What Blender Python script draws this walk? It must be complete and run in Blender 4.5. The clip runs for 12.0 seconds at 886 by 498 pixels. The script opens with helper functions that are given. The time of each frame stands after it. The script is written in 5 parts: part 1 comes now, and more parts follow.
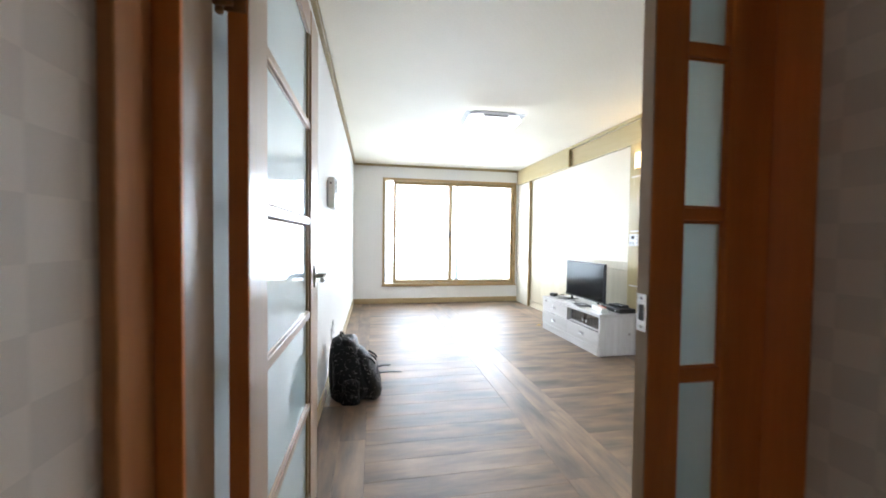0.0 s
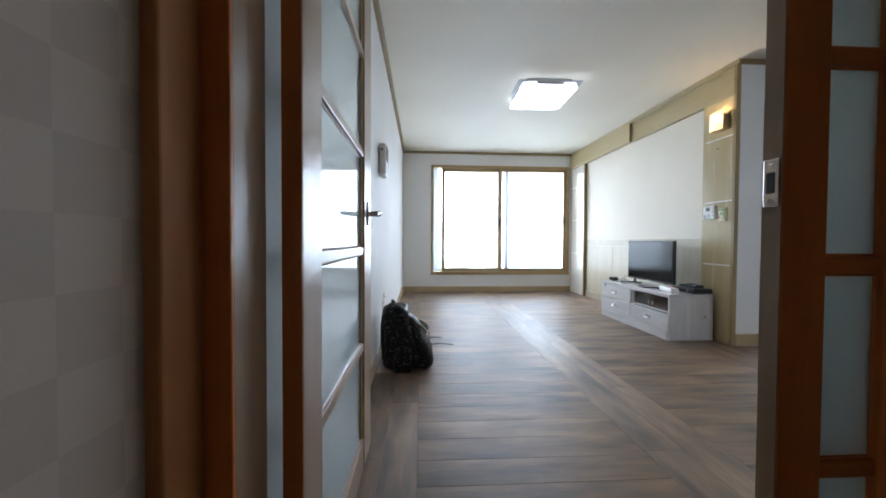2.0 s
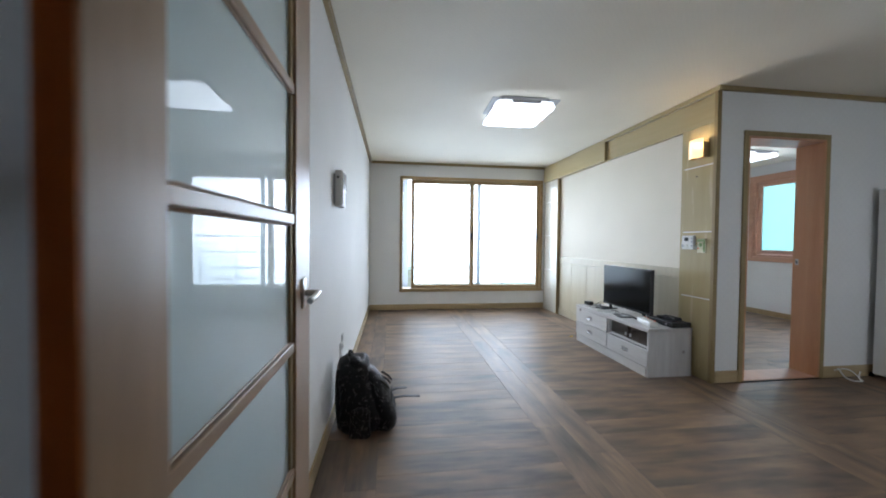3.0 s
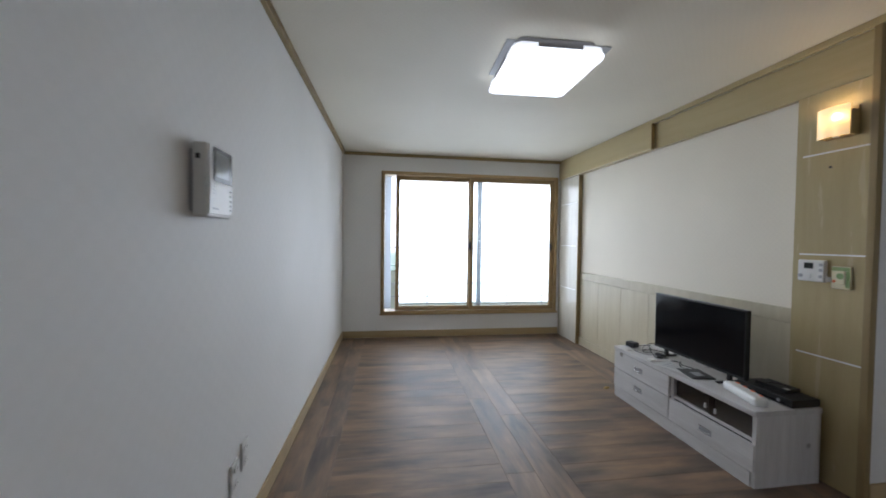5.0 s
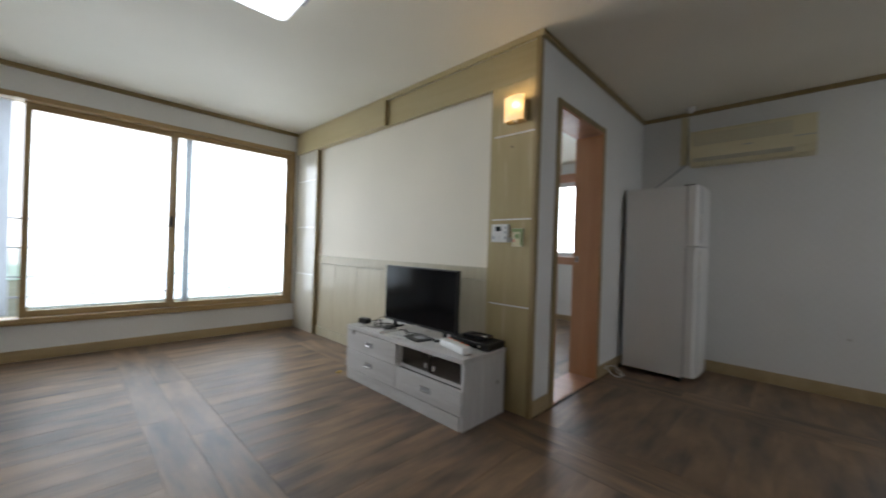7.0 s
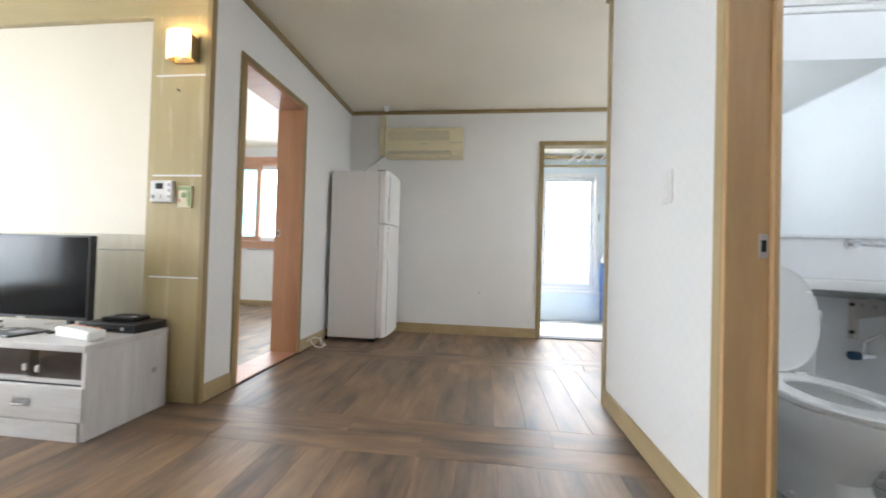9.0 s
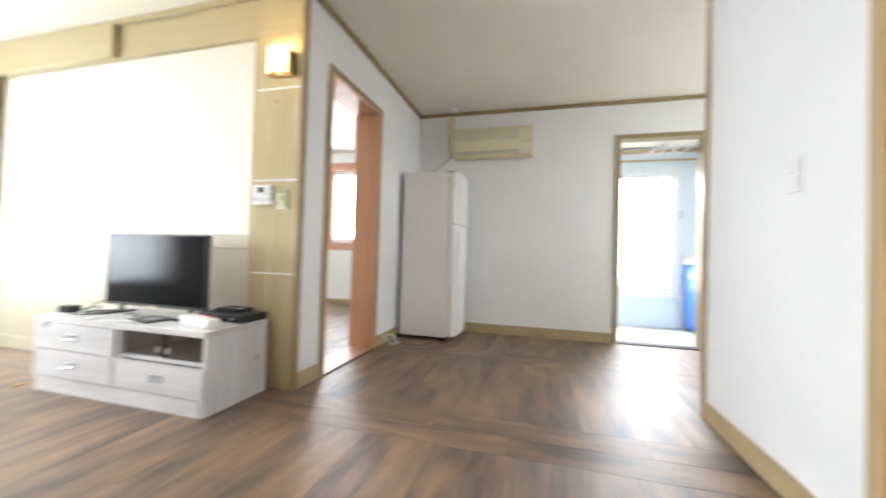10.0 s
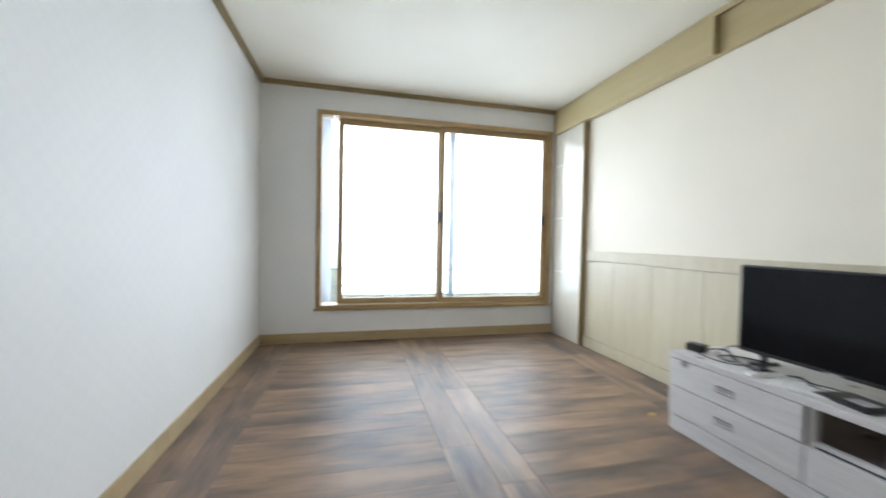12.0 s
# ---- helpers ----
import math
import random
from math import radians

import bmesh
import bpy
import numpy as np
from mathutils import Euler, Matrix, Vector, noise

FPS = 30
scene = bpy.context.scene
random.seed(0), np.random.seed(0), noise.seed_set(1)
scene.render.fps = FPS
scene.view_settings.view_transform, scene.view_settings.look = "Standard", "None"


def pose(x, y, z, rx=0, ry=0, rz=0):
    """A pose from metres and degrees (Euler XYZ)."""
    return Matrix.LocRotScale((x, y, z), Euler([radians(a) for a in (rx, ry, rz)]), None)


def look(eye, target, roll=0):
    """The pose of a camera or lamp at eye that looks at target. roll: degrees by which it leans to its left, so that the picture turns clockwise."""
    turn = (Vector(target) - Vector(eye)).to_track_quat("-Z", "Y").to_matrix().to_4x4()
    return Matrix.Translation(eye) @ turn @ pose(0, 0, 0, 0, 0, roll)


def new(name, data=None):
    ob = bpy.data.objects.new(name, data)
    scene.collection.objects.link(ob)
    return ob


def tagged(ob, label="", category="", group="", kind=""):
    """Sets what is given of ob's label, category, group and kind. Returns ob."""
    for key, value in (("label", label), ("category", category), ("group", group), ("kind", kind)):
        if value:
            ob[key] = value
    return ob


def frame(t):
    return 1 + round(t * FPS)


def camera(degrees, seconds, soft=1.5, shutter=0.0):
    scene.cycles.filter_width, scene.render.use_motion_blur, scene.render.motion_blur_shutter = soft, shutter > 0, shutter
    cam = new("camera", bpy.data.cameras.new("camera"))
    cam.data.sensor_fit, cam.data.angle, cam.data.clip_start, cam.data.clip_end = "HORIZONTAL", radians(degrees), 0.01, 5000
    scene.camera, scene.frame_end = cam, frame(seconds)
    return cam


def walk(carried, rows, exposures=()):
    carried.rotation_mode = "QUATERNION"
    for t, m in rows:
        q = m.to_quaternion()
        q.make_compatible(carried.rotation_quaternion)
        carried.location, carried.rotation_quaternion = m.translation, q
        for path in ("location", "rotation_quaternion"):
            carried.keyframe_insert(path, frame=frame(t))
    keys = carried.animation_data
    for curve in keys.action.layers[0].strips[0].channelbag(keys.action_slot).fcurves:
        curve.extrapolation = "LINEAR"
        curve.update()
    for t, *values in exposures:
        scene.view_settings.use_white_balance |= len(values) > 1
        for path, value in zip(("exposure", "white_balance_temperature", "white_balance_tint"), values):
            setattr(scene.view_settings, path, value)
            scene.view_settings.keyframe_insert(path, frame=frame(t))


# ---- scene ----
cam = camera(100.9, 12.0, soft=1.8, shutter=0.5)
PATH = [
    (0, (0.037, -0.012, 1.15), (0.411, 1.952, 1.094), 0.7),
    (0.5, (0.046, 0.159, 1.17), (0.413, 2.124, 1.112), 1.0),
    (1, (0.044, 0.186, 1.04), (0.424, 2.149, 0.99), 0.6),
    (1.5, (0.022, 0.112, 0.911), (0.255, 2.098, 0.865), 0.4),
    (2, (0.009, 0.091, 0.888), (0.132, 2.087, 0.843), 0.3),
    (2.5, (0.022, 0.2, 1.003), (0.221, 2.19, 0.952), 0.5),
    (3, (0.069, 0.397, 1.157), (0.344, 2.378, 1.109), 0.6),
    (3.2, (0.108, 0.526, 1.183), (0.376, 2.507, 1.13), 0.7),
    (5, (0.307, 1.568, 1.302), (0.595, 3.547, 1.254), 0.8),
    (5.5, (0.4, 1.806, 1.253), (0.773, 3.77, 1.206), 0.8),
    (6, (0.449, 1.963, 1.154), (1.024, 3.878, 1.123), 1.2),
    (6.5, (0.55, 1.966, 1.115), (1.627, 3.651, 1.099), 1.5),
    (7, (0.646, 1.88, 1.042), (2.083, 3.271, 1.042), 1.9),
    (7.5, (0.715, 1.77, 0.975), (2.384, 2.872, 0.985), 1.6),
    (7.7, (0.742, 1.736, 0.951), (2.487, 2.713, 0.963), 1.6),
    (9.5, (0.842, 1.494, 0.835), (2.837, 1.631, 0.868), 1.6),
    (10, (0.816, 1.661, 0.824), (2.745, 2.187, 0.86), 1.7),
    (10.5, (0.729, 1.858, 0.853), (2.384, 2.979, 0.846), 2.0),
    (10.7, (0.71, 1.959, 0.853), (2.168, 3.328, 0.849), 2.4),
    (11, (0.61, 2.12, 0.905), (1.776, 3.745, 0.877), 1.9),
    (11.5, (0.555, 2.458, 0.966), (1.398, 4.271, 0.934), 1.8),
    (12, (0.541, 2.808, 0.994), (1.014, 4.751, 0.946), 1.1),
]
EXPOSURES = [
    (0.0, 0.92, 5900, 10), (0.5, 0.68, 5700, 10), (1.0, 0.3, 5650, 10), (1.5, -0.05, 5650, 10), (2.5, -0.08, 5650, 10), (3.2, -0.3, 5700, 10), (5.0, -0.85, 5900, 13),
    (5.5, -1.27, 5950, 12), (6.0, -1.5, 6100, 12), (6.5, -1.3, 6200, 12), (7.0, -0.85, 6200, 11), (7.4, -0.5, 6150, 10), (7.7, -0.28, 6150, 10), (9.5, 1.0, 6350, 12),
    (10.0, 1.08, 6350, 12), (10.5, 1.12, 6200, 10), (11.0, 0.7, 6150, 11), (11.5, 0.27, 6050, 11), (12.0, -0.03, 5950, 10)]
walk(cam, [(t, look(eye, target, roll)) for t, eye, target, roll in PATH], EXPOSURES)

# ---- exposure rows are in the walk above; world and large lights ----
world = bpy.data.worlds.new("world")
scene.world = world
world.use_nodes = True
wn = world.node_tree
sky = wn.nodes.new("ShaderNodeTexSky")
sky.sky_type = 'NISHITA'
sky.sun_disc = False
sky.sun_elevation, sky.sun_rotation = radians(50), radians(150)
wn.nodes["Background"].inputs["Strength"].default_value = 0.10
wn.links.new(sky.outputs[0], wn.nodes["Background"].inputs["Color"])

sun_data = bpy.data.lights.new("sun", 'SUN')
sun_data.energy, sun_data.angle, sun_data.color = 1.0, radians(12), (1.0, 0.96, 0.9)
sun = new("sun", sun_data)
sun.matrix_world = look((-6, -12, 20), (0, 0, 0))


def window_light(name, x, y, z, w, h, target, power, color):
    d = bpy.data.lights.new(name, 'AREA')
    d.shape, d.size, d.size_y, d.energy, d.color = 'RECTANGLE', w, h, power, color
    o = new(name, d)
    o.matrix_world = look((x, y, z), target)
    return o


# daylight standing in the four window openings
window_light("sky_light_living", 1.42, 6.91, 1.27, 2.95, 1.75, (1.42, 0, 1.75), 90, (0.85, 0.935, 1.0))
window_light("sky_light_balcony", 6.75, 0.60, 2.35, 1.4, 1.1, (4.0, 0.80, 0.6), 180, (0.93, 0.97, 1.0))
window_light("sky_light_kitchen", 3.95, -1.42, 1.60, 1.05, 0.95, (3.95, 3.0, 1.5), 11, (0.93, 0.97, 1.0))
window_light("sky_light_bedroom", 6.55, 5.01, 1.59, 2.3, 1.6, (0, 5.01, 1.5), 130, (0.93, 0.97, 1.0))


# ---- materials ----
def nodes_of(name):
    m = bpy.data.materials.new(name)
    m.use_nodes = True
    return m, m.node_tree.nodes, m.node_tree.links, m.node_tree.nodes["Principled BSDF"]


def surface(name, color, rough=0.5, metal=0.0, grain=60.0, vary=0.08, big=1.5, bump=0.05, spec=0.5, stretch=(1, 1, 1), rand=0.0, coat=0.0, dist=0.002):
    """A plain paint, plastic, metal or paper with fine grain, large faint stains and bump."""
    m, n, l, b = nodes_of(name)
    tc = n.new("ShaderNodeTexCoord")
    mp = n.new("ShaderNodeMapping")
    mp.inputs["Scale"].default_value = stretch
    l.new(tc.outputs["Object"], mp.inputs["Vector"])
    fine = n.new("ShaderNodeTexNoise")
    fine.inputs["Scale"].default_value, fine.inputs["Detail"].default_value = grain, 4
    large = n.new("ShaderNodeTexNoise")
    large.inputs["Scale"].default_value, large.inputs["Detail"].default_value = big, 3
    l.new(mp.outputs[0], fine.inputs["Vector"])
    l.new(mp.outputs[0], large.inputs["Vector"])
    mul = n.new("ShaderNodeMath")
    mul.operation = 'ADD'
    l.new(fine.outputs[0], mul.inputs[0])
    l.new(large.outputs[0], mul.inputs[1])
    top = mul.outputs[0]
    if rand:
        oi = n.new("ShaderNodeObjectInfo")
        ma = n.new("ShaderNodeMath")
        ma.operation = 'MULTIPLY_ADD'
        ma.inputs[1].default_value = rand
        l.new(oi.outputs["Random"], ma.inputs[0])
        l.new(top, ma.inputs[2])
        top = ma.outputs[0]
    rng = n.new("ShaderNodeMapRange")
    rng.inputs["From Min"].default_value, rng.inputs["From Max"].default_value = 0.6, 1.4
    rng.inputs["To Min"].default_value, rng.inputs["To Max"].default_value = 1 - vary, 1 + vary
    l.new(top, rng.inputs["Value"])
    hsv = n.new("ShaderNodeHueSaturation")
    hsv.inputs["Color"].default_value = (*color, 1)
    l.new(rng.outputs[0], hsv.inputs["Value"])
    l.new(hsv.outputs[0], b.inputs["Base Color"])
    rr = n.new("ShaderNodeMapRange")
    rr.inputs["To Min"].default_value, rr.inputs["To Max"].default_value = max(rough - 0.08, 0.02), min(rough + 0.08, 1)
    l.new(large.outputs[0], rr.inputs["Value"])
    l.new(rr.outputs[0], b.inputs["Roughness"])
    b.inputs["Metallic"].default_value = metal
    b.inputs["Specular IOR Level"].default_value = spec
    b.inputs["Coat Weight"].default_value = coat
    b.inputs["Coat Roughness"].default_value = 0.15
    if bump:
        bp = n.new("ShaderNodeBump")
        bp.inputs["Strength"].default_value, bp.inputs["Distance"].default_value = bump, dist
        l.new(fine.outputs[0], bp.inputs["Height"])
        l.new(bp.outputs[0], b.inputs["Normal"])
    return m


def wood(name, dark, light, rough=0.4, along=0, scale=1.0, spec=0.5, bump=0.15, rand=0.0, contrast=1.0, knots=0.0, coat=0.0, depth=0.003, ratio=0.9, gloss=0.3):
    """Wood with long streaks along one axis, finer fibres, and a tone that may change from piece to piece."""
    m, n, l, b = nodes_of(name)
    tc = n.new("ShaderNodeTexCoord")
    oi = n.new("ShaderNodeObjectInfo")
    off = n.new("ShaderNodeVectorMath")
    off.operation = 'SCALE'
    off.inputs[0].default_value = (13.0, 7.0, 5.0)
    l.new(oi.outputs["Random"], off.inputs["Scale"])
    add = n.new("ShaderNodeVectorMath")
    l.new(tc.outputs["Object"], add.inputs[0])
    l.new(off.outputs[0], add.inputs[1])
    mp = n.new("ShaderNodeMapping")
    s = [9.0 * scale, 9.0 * scale, 9.0 * scale]
    s[along] = ratio * scale
    mp.inputs["Scale"].default_value = s
    l.new(add.outputs[0], mp.inputs["Vector"])
    a = n.new("ShaderNodeTexNoise")
    a.inputs["Scale"].default_value, a.inputs["Detail"].default_value, a.inputs["Distortion"].default_value = 1.0, 5, 0.6
    l.new(mp.outputs[0], a.inputs["Vector"])
    c = n.new("ShaderNodeTexNoise")
    c.inputs["Scale"].default_value, c.inputs["Detail"].default_value = 9.0, 3
    l.new(mp.outputs[0], c.inputs["Vector"])
    sm = n.new("ShaderNodeMath")
    sm.operation = 'MULTIPLY_ADD'
    sm.inputs[1].default_value = 0.35
    l.new(c.outputs[0], sm.inputs[0])
    l.new(a.outputs[0], sm.inputs[2])
    top = sm.outputs[0]
    if rand:
        ma = n.new("ShaderNodeMath")
        ma.operation = 'MULTIPLY_ADD'
        ma.inputs[1].default_value = rand
        l.new(oi.outputs["Random"], ma.inputs[0])
        l.new(top, ma.inputs[2])
        top = ma.outputs[0]
    rng = n.new("ShaderNodeMapRange")
    mid = 0.67 + rand / 2
    rng.inputs["From Min"].default_value, rng.inputs["From Max"].default_value = mid - 0.28 / contrast, mid + 0.28 / contrast
    l.new(top, rng.inputs["Value"])
    mix = n.new("ShaderNodeMix")
    mix.data_type = 'RGBA'
    mix.inputs["A"].default_value, mix.inputs["B"].default_value = (*dark, 1), (*light, 1)
    l.new(rng.outputs[0], mix.inputs["Factor"])
    col = mix.outputs["Result"]
    if knots:
        v = n.new("ShaderNodeTexVoronoi")
        v.inputs["Scale"].default_value = knots
        l.new(add.outputs[0], v.inputs["Vector"])
        kr = n.new("ShaderNodeMapRange")
        kr.inputs["From Min"].default_value, kr.inputs["From Max"].default_value = 0.06, 0.14
        l.new(v.outputs["Distance"], kr.inputs["Value"])
        mk = n.new("ShaderNodeMix")
        mk.data_type = 'RGBA'
        mk.inputs["A"].default_value = (dark[0] * 0.45, dark[1] * 0.42, dark[2] * 0.4, 1)
        l.new(kr.outputs[0], mk.inputs["Factor"])
        l.new(col, mk.inputs["B"])
        col = mk.outputs["Result"]
    l.new(col, b.inputs["Base Color"])
    rr = n.new("ShaderNodeMapRange")
    rr.inputs["To Min"].default_value, rr.inputs["To Max"].default_value = rough - 0.07, rough + 0.1
    l.new(a.outputs[0], rr.inputs["Value"])
    l.new(rr.outputs[0], b.inputs["Roughness"])
    b.inputs["Specular IOR Level"].default_value = spec
    b.inputs["Coat Weight"].default_value = coat
    b.inputs["Coat Roughness"].default_value = gloss
    bp = n.new("ShaderNodeBump")
    bp.inputs["Strength"].default_value, bp.inputs["Distance"].default_value = bump, depth
    l.new(c.outputs[0], bp.inputs["Height"])
    l.new(bp.outputs[0], b.inputs["Normal"])
    return m


def plank_wood():
    """Vinyl plank print: grey-brown, dark and tan patches drawn out along the plank, each plank with its own cut and tone."""
    m, n, l, b = nodes_of("vinyl_plank")
    tc = n.new("ShaderNodeTexCoord")
    oi = n.new("ShaderNodeObjectInfo")
    gi = n.new("ShaderNodeNewGeometry")
    rnd = n.new("ShaderNodeMath")
    l.new(oi.outputs["Random"], rnd.inputs[0])
    l.new(gi.outputs["Random Per Island"], rnd.inputs[1])
    off = n.new("ShaderNodeVectorMath")
    off.operation = 'SCALE'
    off.inputs[0].default_value = (17.0, 9.0, 5.0)
    l.new(rnd.outputs[0], off.inputs["Scale"])
    add = n.new("ShaderNodeVectorMath")
    l.new(tc.outputs["Object"], add.inputs[0])
    l.new(off.outputs[0], add.inputs[1])

    def streaks(sx, sy, detail, distortion):
        mp = n.new("ShaderNodeMapping")
        mp.inputs["Scale"].default_value = (sx, sy, sy)
        l.new(add.outputs[0], mp.inputs["Vector"])
        t = n.new("ShaderNodeTexNoise")
        t.inputs["Scale"].default_value, t.inputs["Detail"].default_value, t.inputs["Distortion"].default_value = 1.0, detail, distortion
        l.new(mp.outputs[0], t.inputs["Vector"])
        return t.outputs[0]

    patch, grain, fibre, swell = streaks(2.2, 7.5, 7, 0.15), streaks(4.0, 55, 5, 0.2), streaks(12, 180, 3, 0.0), streaks(1.6, 9, 1, 0.3)
    a1 = n.new("ShaderNodeMath")
    a1.operation = 'MULTIPLY_ADD'
    a1.inputs[1].default_value = 0.24
    l.new(grain, a1.inputs[0])
    l.new(patch, a1.inputs[2])
    a2 = n.new("ShaderNodeMath")
    a2.operation = 'MULTIPLY_ADD'
    a2.inputs[1].default_value = 0.10
    l.new(rnd.outputs[0], a2.inputs[0])
    l.new(a1.outputs[0], a2.inputs[2])
    cr = n.new("ShaderNodeValToRGB")
    e = cr.color_ramp.elements
    e[0].position, e[0].color = 0.40, (0.052, 0.034, 0.024, 1)
    e[1].position, e[1].color = 0.90, (0.330, 0.210, 0.122, 1)
    for p, col in ((0.53, (0.098, 0.067, 0.047, 1)), (0.64, (0.156, 0.106, 0.072, 1)), (0.76, (0.228, 0.149, 0.091, 1))):
        k = e.new(p)
        k.color = col
    l.new(a2.outputs[0], cr.inputs[0])
    l.new(cr.outputs[0], b.inputs["Base Color"])
    rr = n.new("ShaderNodeMapRange")
    rr.inputs["To Min"].default_value, rr.inputs["To Max"].default_value = 0.39, 0.54
    l.new(grain, rr.inputs["Value"])
    l.new(rr.outputs[0], b.inputs["Roughness"])
    b.inputs["Specular IOR Level"].default_value = 0.62
    b.inputs["Anisotropic"].default_value = 0.3
    across = n.new("ShaderNodeVectorTransform")
    across.inputs[0].default_value = (0, 1, 0)
    l.new(across.outputs[0], b.inputs["Tangent"])
    b1 = n.new("ShaderNodeBump")
    b1.inputs["Strength"].default_value, b1.inputs["Distance"].default_value = 0.28, 0.010
    l.new(swell, b1.inputs["Height"])
    b2 = n.new("ShaderNodeBump")
    b2.inputs["Strength"].default_value, b2.inputs["Distance"].default_value = 0.25, 0.0015
    l.new(fibre, b2.inputs["Height"])
    l.new(b1.outputs[0], b2.inputs["Normal"])
    l.new(b2.outputs[0], b.inputs["Normal"])
    return m


def wallpaper(name, color, lattice=0.035, bump=0.12, check=0.988):
    """Embossed paper: fine tooth and a faint woven lattice."""
    m, n, l, b = nodes_of(name)
    tc = n.new("ShaderNodeTexCoord")
    fine = n.new("ShaderNodeTexNoise")
    fine.inputs["Scale"].default_value, fine.inputs["Detail"].default_value = 160, 3
    large = n.new("ShaderNodeTexNoise")
    large.inputs["Scale"].default_value, large.inputs["Detail"].default_value = 0.9, 4
    ck = n.new("ShaderNodeTexChecker")
    ck.inputs["Scale"].default_value = 1 / lattice
    ck.inputs["Color1"].default_value, ck.inputs["Color2"].default_value = (1, 1, 1, 1), (check, check, check, 1)
    for t in (fine, large, ck):
        l.new(tc.outputs["Object"], t.inputs["Vector"])
    rng = n.new("ShaderNodeMapRange")
    rng.inputs["From Min"].default_value, rng.inputs["From Max"].default_value = 0.3, 0.7
    rng.inputs["To Min"].default_value, rng.inputs["To Max"].default_value = 0.95, 1.03
    l.new(large.outputs[0], rng.inputs["Value"])
    hsv = n.new("ShaderNodeHueSaturation")
    hsv.inputs["Color"].default_value = (*color, 1)
    l.new(rng.outputs[0], hsv.inputs["Value"])
    mul = n.new("ShaderNodeMix")
    mul.data_type, mul.blend_type = 'RGBA', 'MULTIPLY'
    mul.inputs["Factor"].default_value = 1
    l.new(hsv.outputs[0], mul.inputs["A"])
    l.new(ck.outputs["Color"], mul.inputs["B"])
    l.new(mul.outputs["Result"], b.inputs["Base Color"])
    b.inputs["Roughness"].default_value = 0.62
    b.inputs["Specular IOR Level"].default_value = 0.35
    bp = n.new("ShaderNodeBump")
    bp.inputs["Strength"].default_value, bp.inputs["Distance"].default_value = bump, 0.002
    l.new(fine.outputs[0], bp.inputs["Height"])
    l.new(bp.outputs[0], b.inputs["Normal"])
    return m


def glass(name, color=(1, 1, 1), rough=0.0, trans=1.0, coat=0.0):
    m, n, l, b = nodes_of(name)
    b.inputs["Base Color"].default_value = (*color, 1)
    b.inputs["Transmission Weight"].default_value = trans
    b.inputs["IOR"].default_value = 1.45
    b.inputs["Coat Weight"].default_value = coat
    b.inputs["Coat Roughness"].default_value = 0.01
    ns = n.new("ShaderNodeTexNoise")
    ns.inputs["Scale"].default_value = 3.0
    rr = n.new("ShaderNodeMapRange")
    rr.inputs["To Min"].default_value, rr.inputs["To Max"].default_value = max(0, rough * 0.9), rough * 1.1
    l.new(ns.outputs[0], rr.inputs["Value"])
    l.new(rr.outputs[0], b.inputs["Roughness"])
    return m


def glow(name, color, strength):
    m, n, l, b = nodes_of(name)
    b.inputs["Base Color"].default_value = (0.8, 0.8, 0.8, 1)
    b.inputs["Emission Color"].default_value = (*color, 1)
    b.inputs["Emission Strength"].default_value = strength
    return m


M_WALL = wallpaper("white_wallpaper", (0.81, 0.81, 0.80))
M_HALL = wallpaper("beige_checked_wallpaper", (0.66, 0.570, 0.485), 0.07, 0.12, 0.90)
M_CEIL = wallpaper("ceiling_paper", (0.86, 0.82, 0.71), 0.02, 0.35)
M_PANELPAPER = wallpaper("cream_wallpaper", (0.82, 0.755, 0.63), 0.02, 0.1)
M_PLANK = plank_wood()
M_JOINT = surface("floor_joint", (0.035, 0.022, 0.015), 0.6)
M_TRIM = wood("olive_wood_trim", (0.22, 0.155, 0.062), (0.37, 0.280, 0.130), 0.38, 2, 0.8, 0.5, 0.06)
M_TRIMX = wood("olive_wood_trim_long", (0.22, 0.155, 0.062), (0.37, 0.280, 0.130), 0.38, 0, 0.8, 0.5, 0.06)
M_BASE = wood("pale_wood_baseboard", (0.36, 0.265, 0.135), (0.50, 0.39, 0.22), 0.4, 0, 0.8, 0.5, 0.05)
M_BASEV = wood("pale_wood_jamb", (0.36, 0.265, 0.135), (0.50, 0.39, 0.22), 0.4, 2, 0.8, 0.5, 0.05)
M_JAMB = wood("warm_wood_jamb", (0.47, 0.285, 0.125), (0.61, 0.395, 0.195), 0.36, 2, 0.8, 0.5, 0.05)
M_WINWOOD = wood("oak_window_frame", (0.30, 0.200, 0.085), (0.47, 0.335, 0.160), 0.4, 0, 0.9, 0.5, 0.06)
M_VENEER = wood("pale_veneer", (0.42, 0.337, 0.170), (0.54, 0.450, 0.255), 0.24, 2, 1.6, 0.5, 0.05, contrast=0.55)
M_VENEERY = wood("pale_veneer_long", (0.42, 0.337, 0.170), (0.54, 0.450, 0.255), 0.30, 1, 1.6, 0.5, 0.03, contrast=0.5)
M_WAIN = wood("pale_wainscot_veneer", (0.50, 0.44, 0.30), (0.60, 0.54, 0.40), 0.36, 2, 1.6, 0.5, 0.05, rand=0.05)
M_DOOR = wood("orange_door_wood", (0.47, 0.120, 0.014), (0.68, 0.215, 0.034), 0.38, 2, 1.0, 0.4, 0.06, coat=0.15)
# Paler copy of the orange door wood; daylight is put into the colour.
M_DAYLIT = wood("daylit_door_wood", (0.25, 0.150, 0.075), (0.36, 0.235, 0.130), 0.34, 2, 1.0, 0.5, 0.06, coat=0.4)
M_DAYLITX = wood("daylit_door_wood_cross", (0.25, 0.150, 0.075), (0.36, 0.235, 0.130), 0.34, 0, 1.0, 0.5, 0.06, coat=0.4)
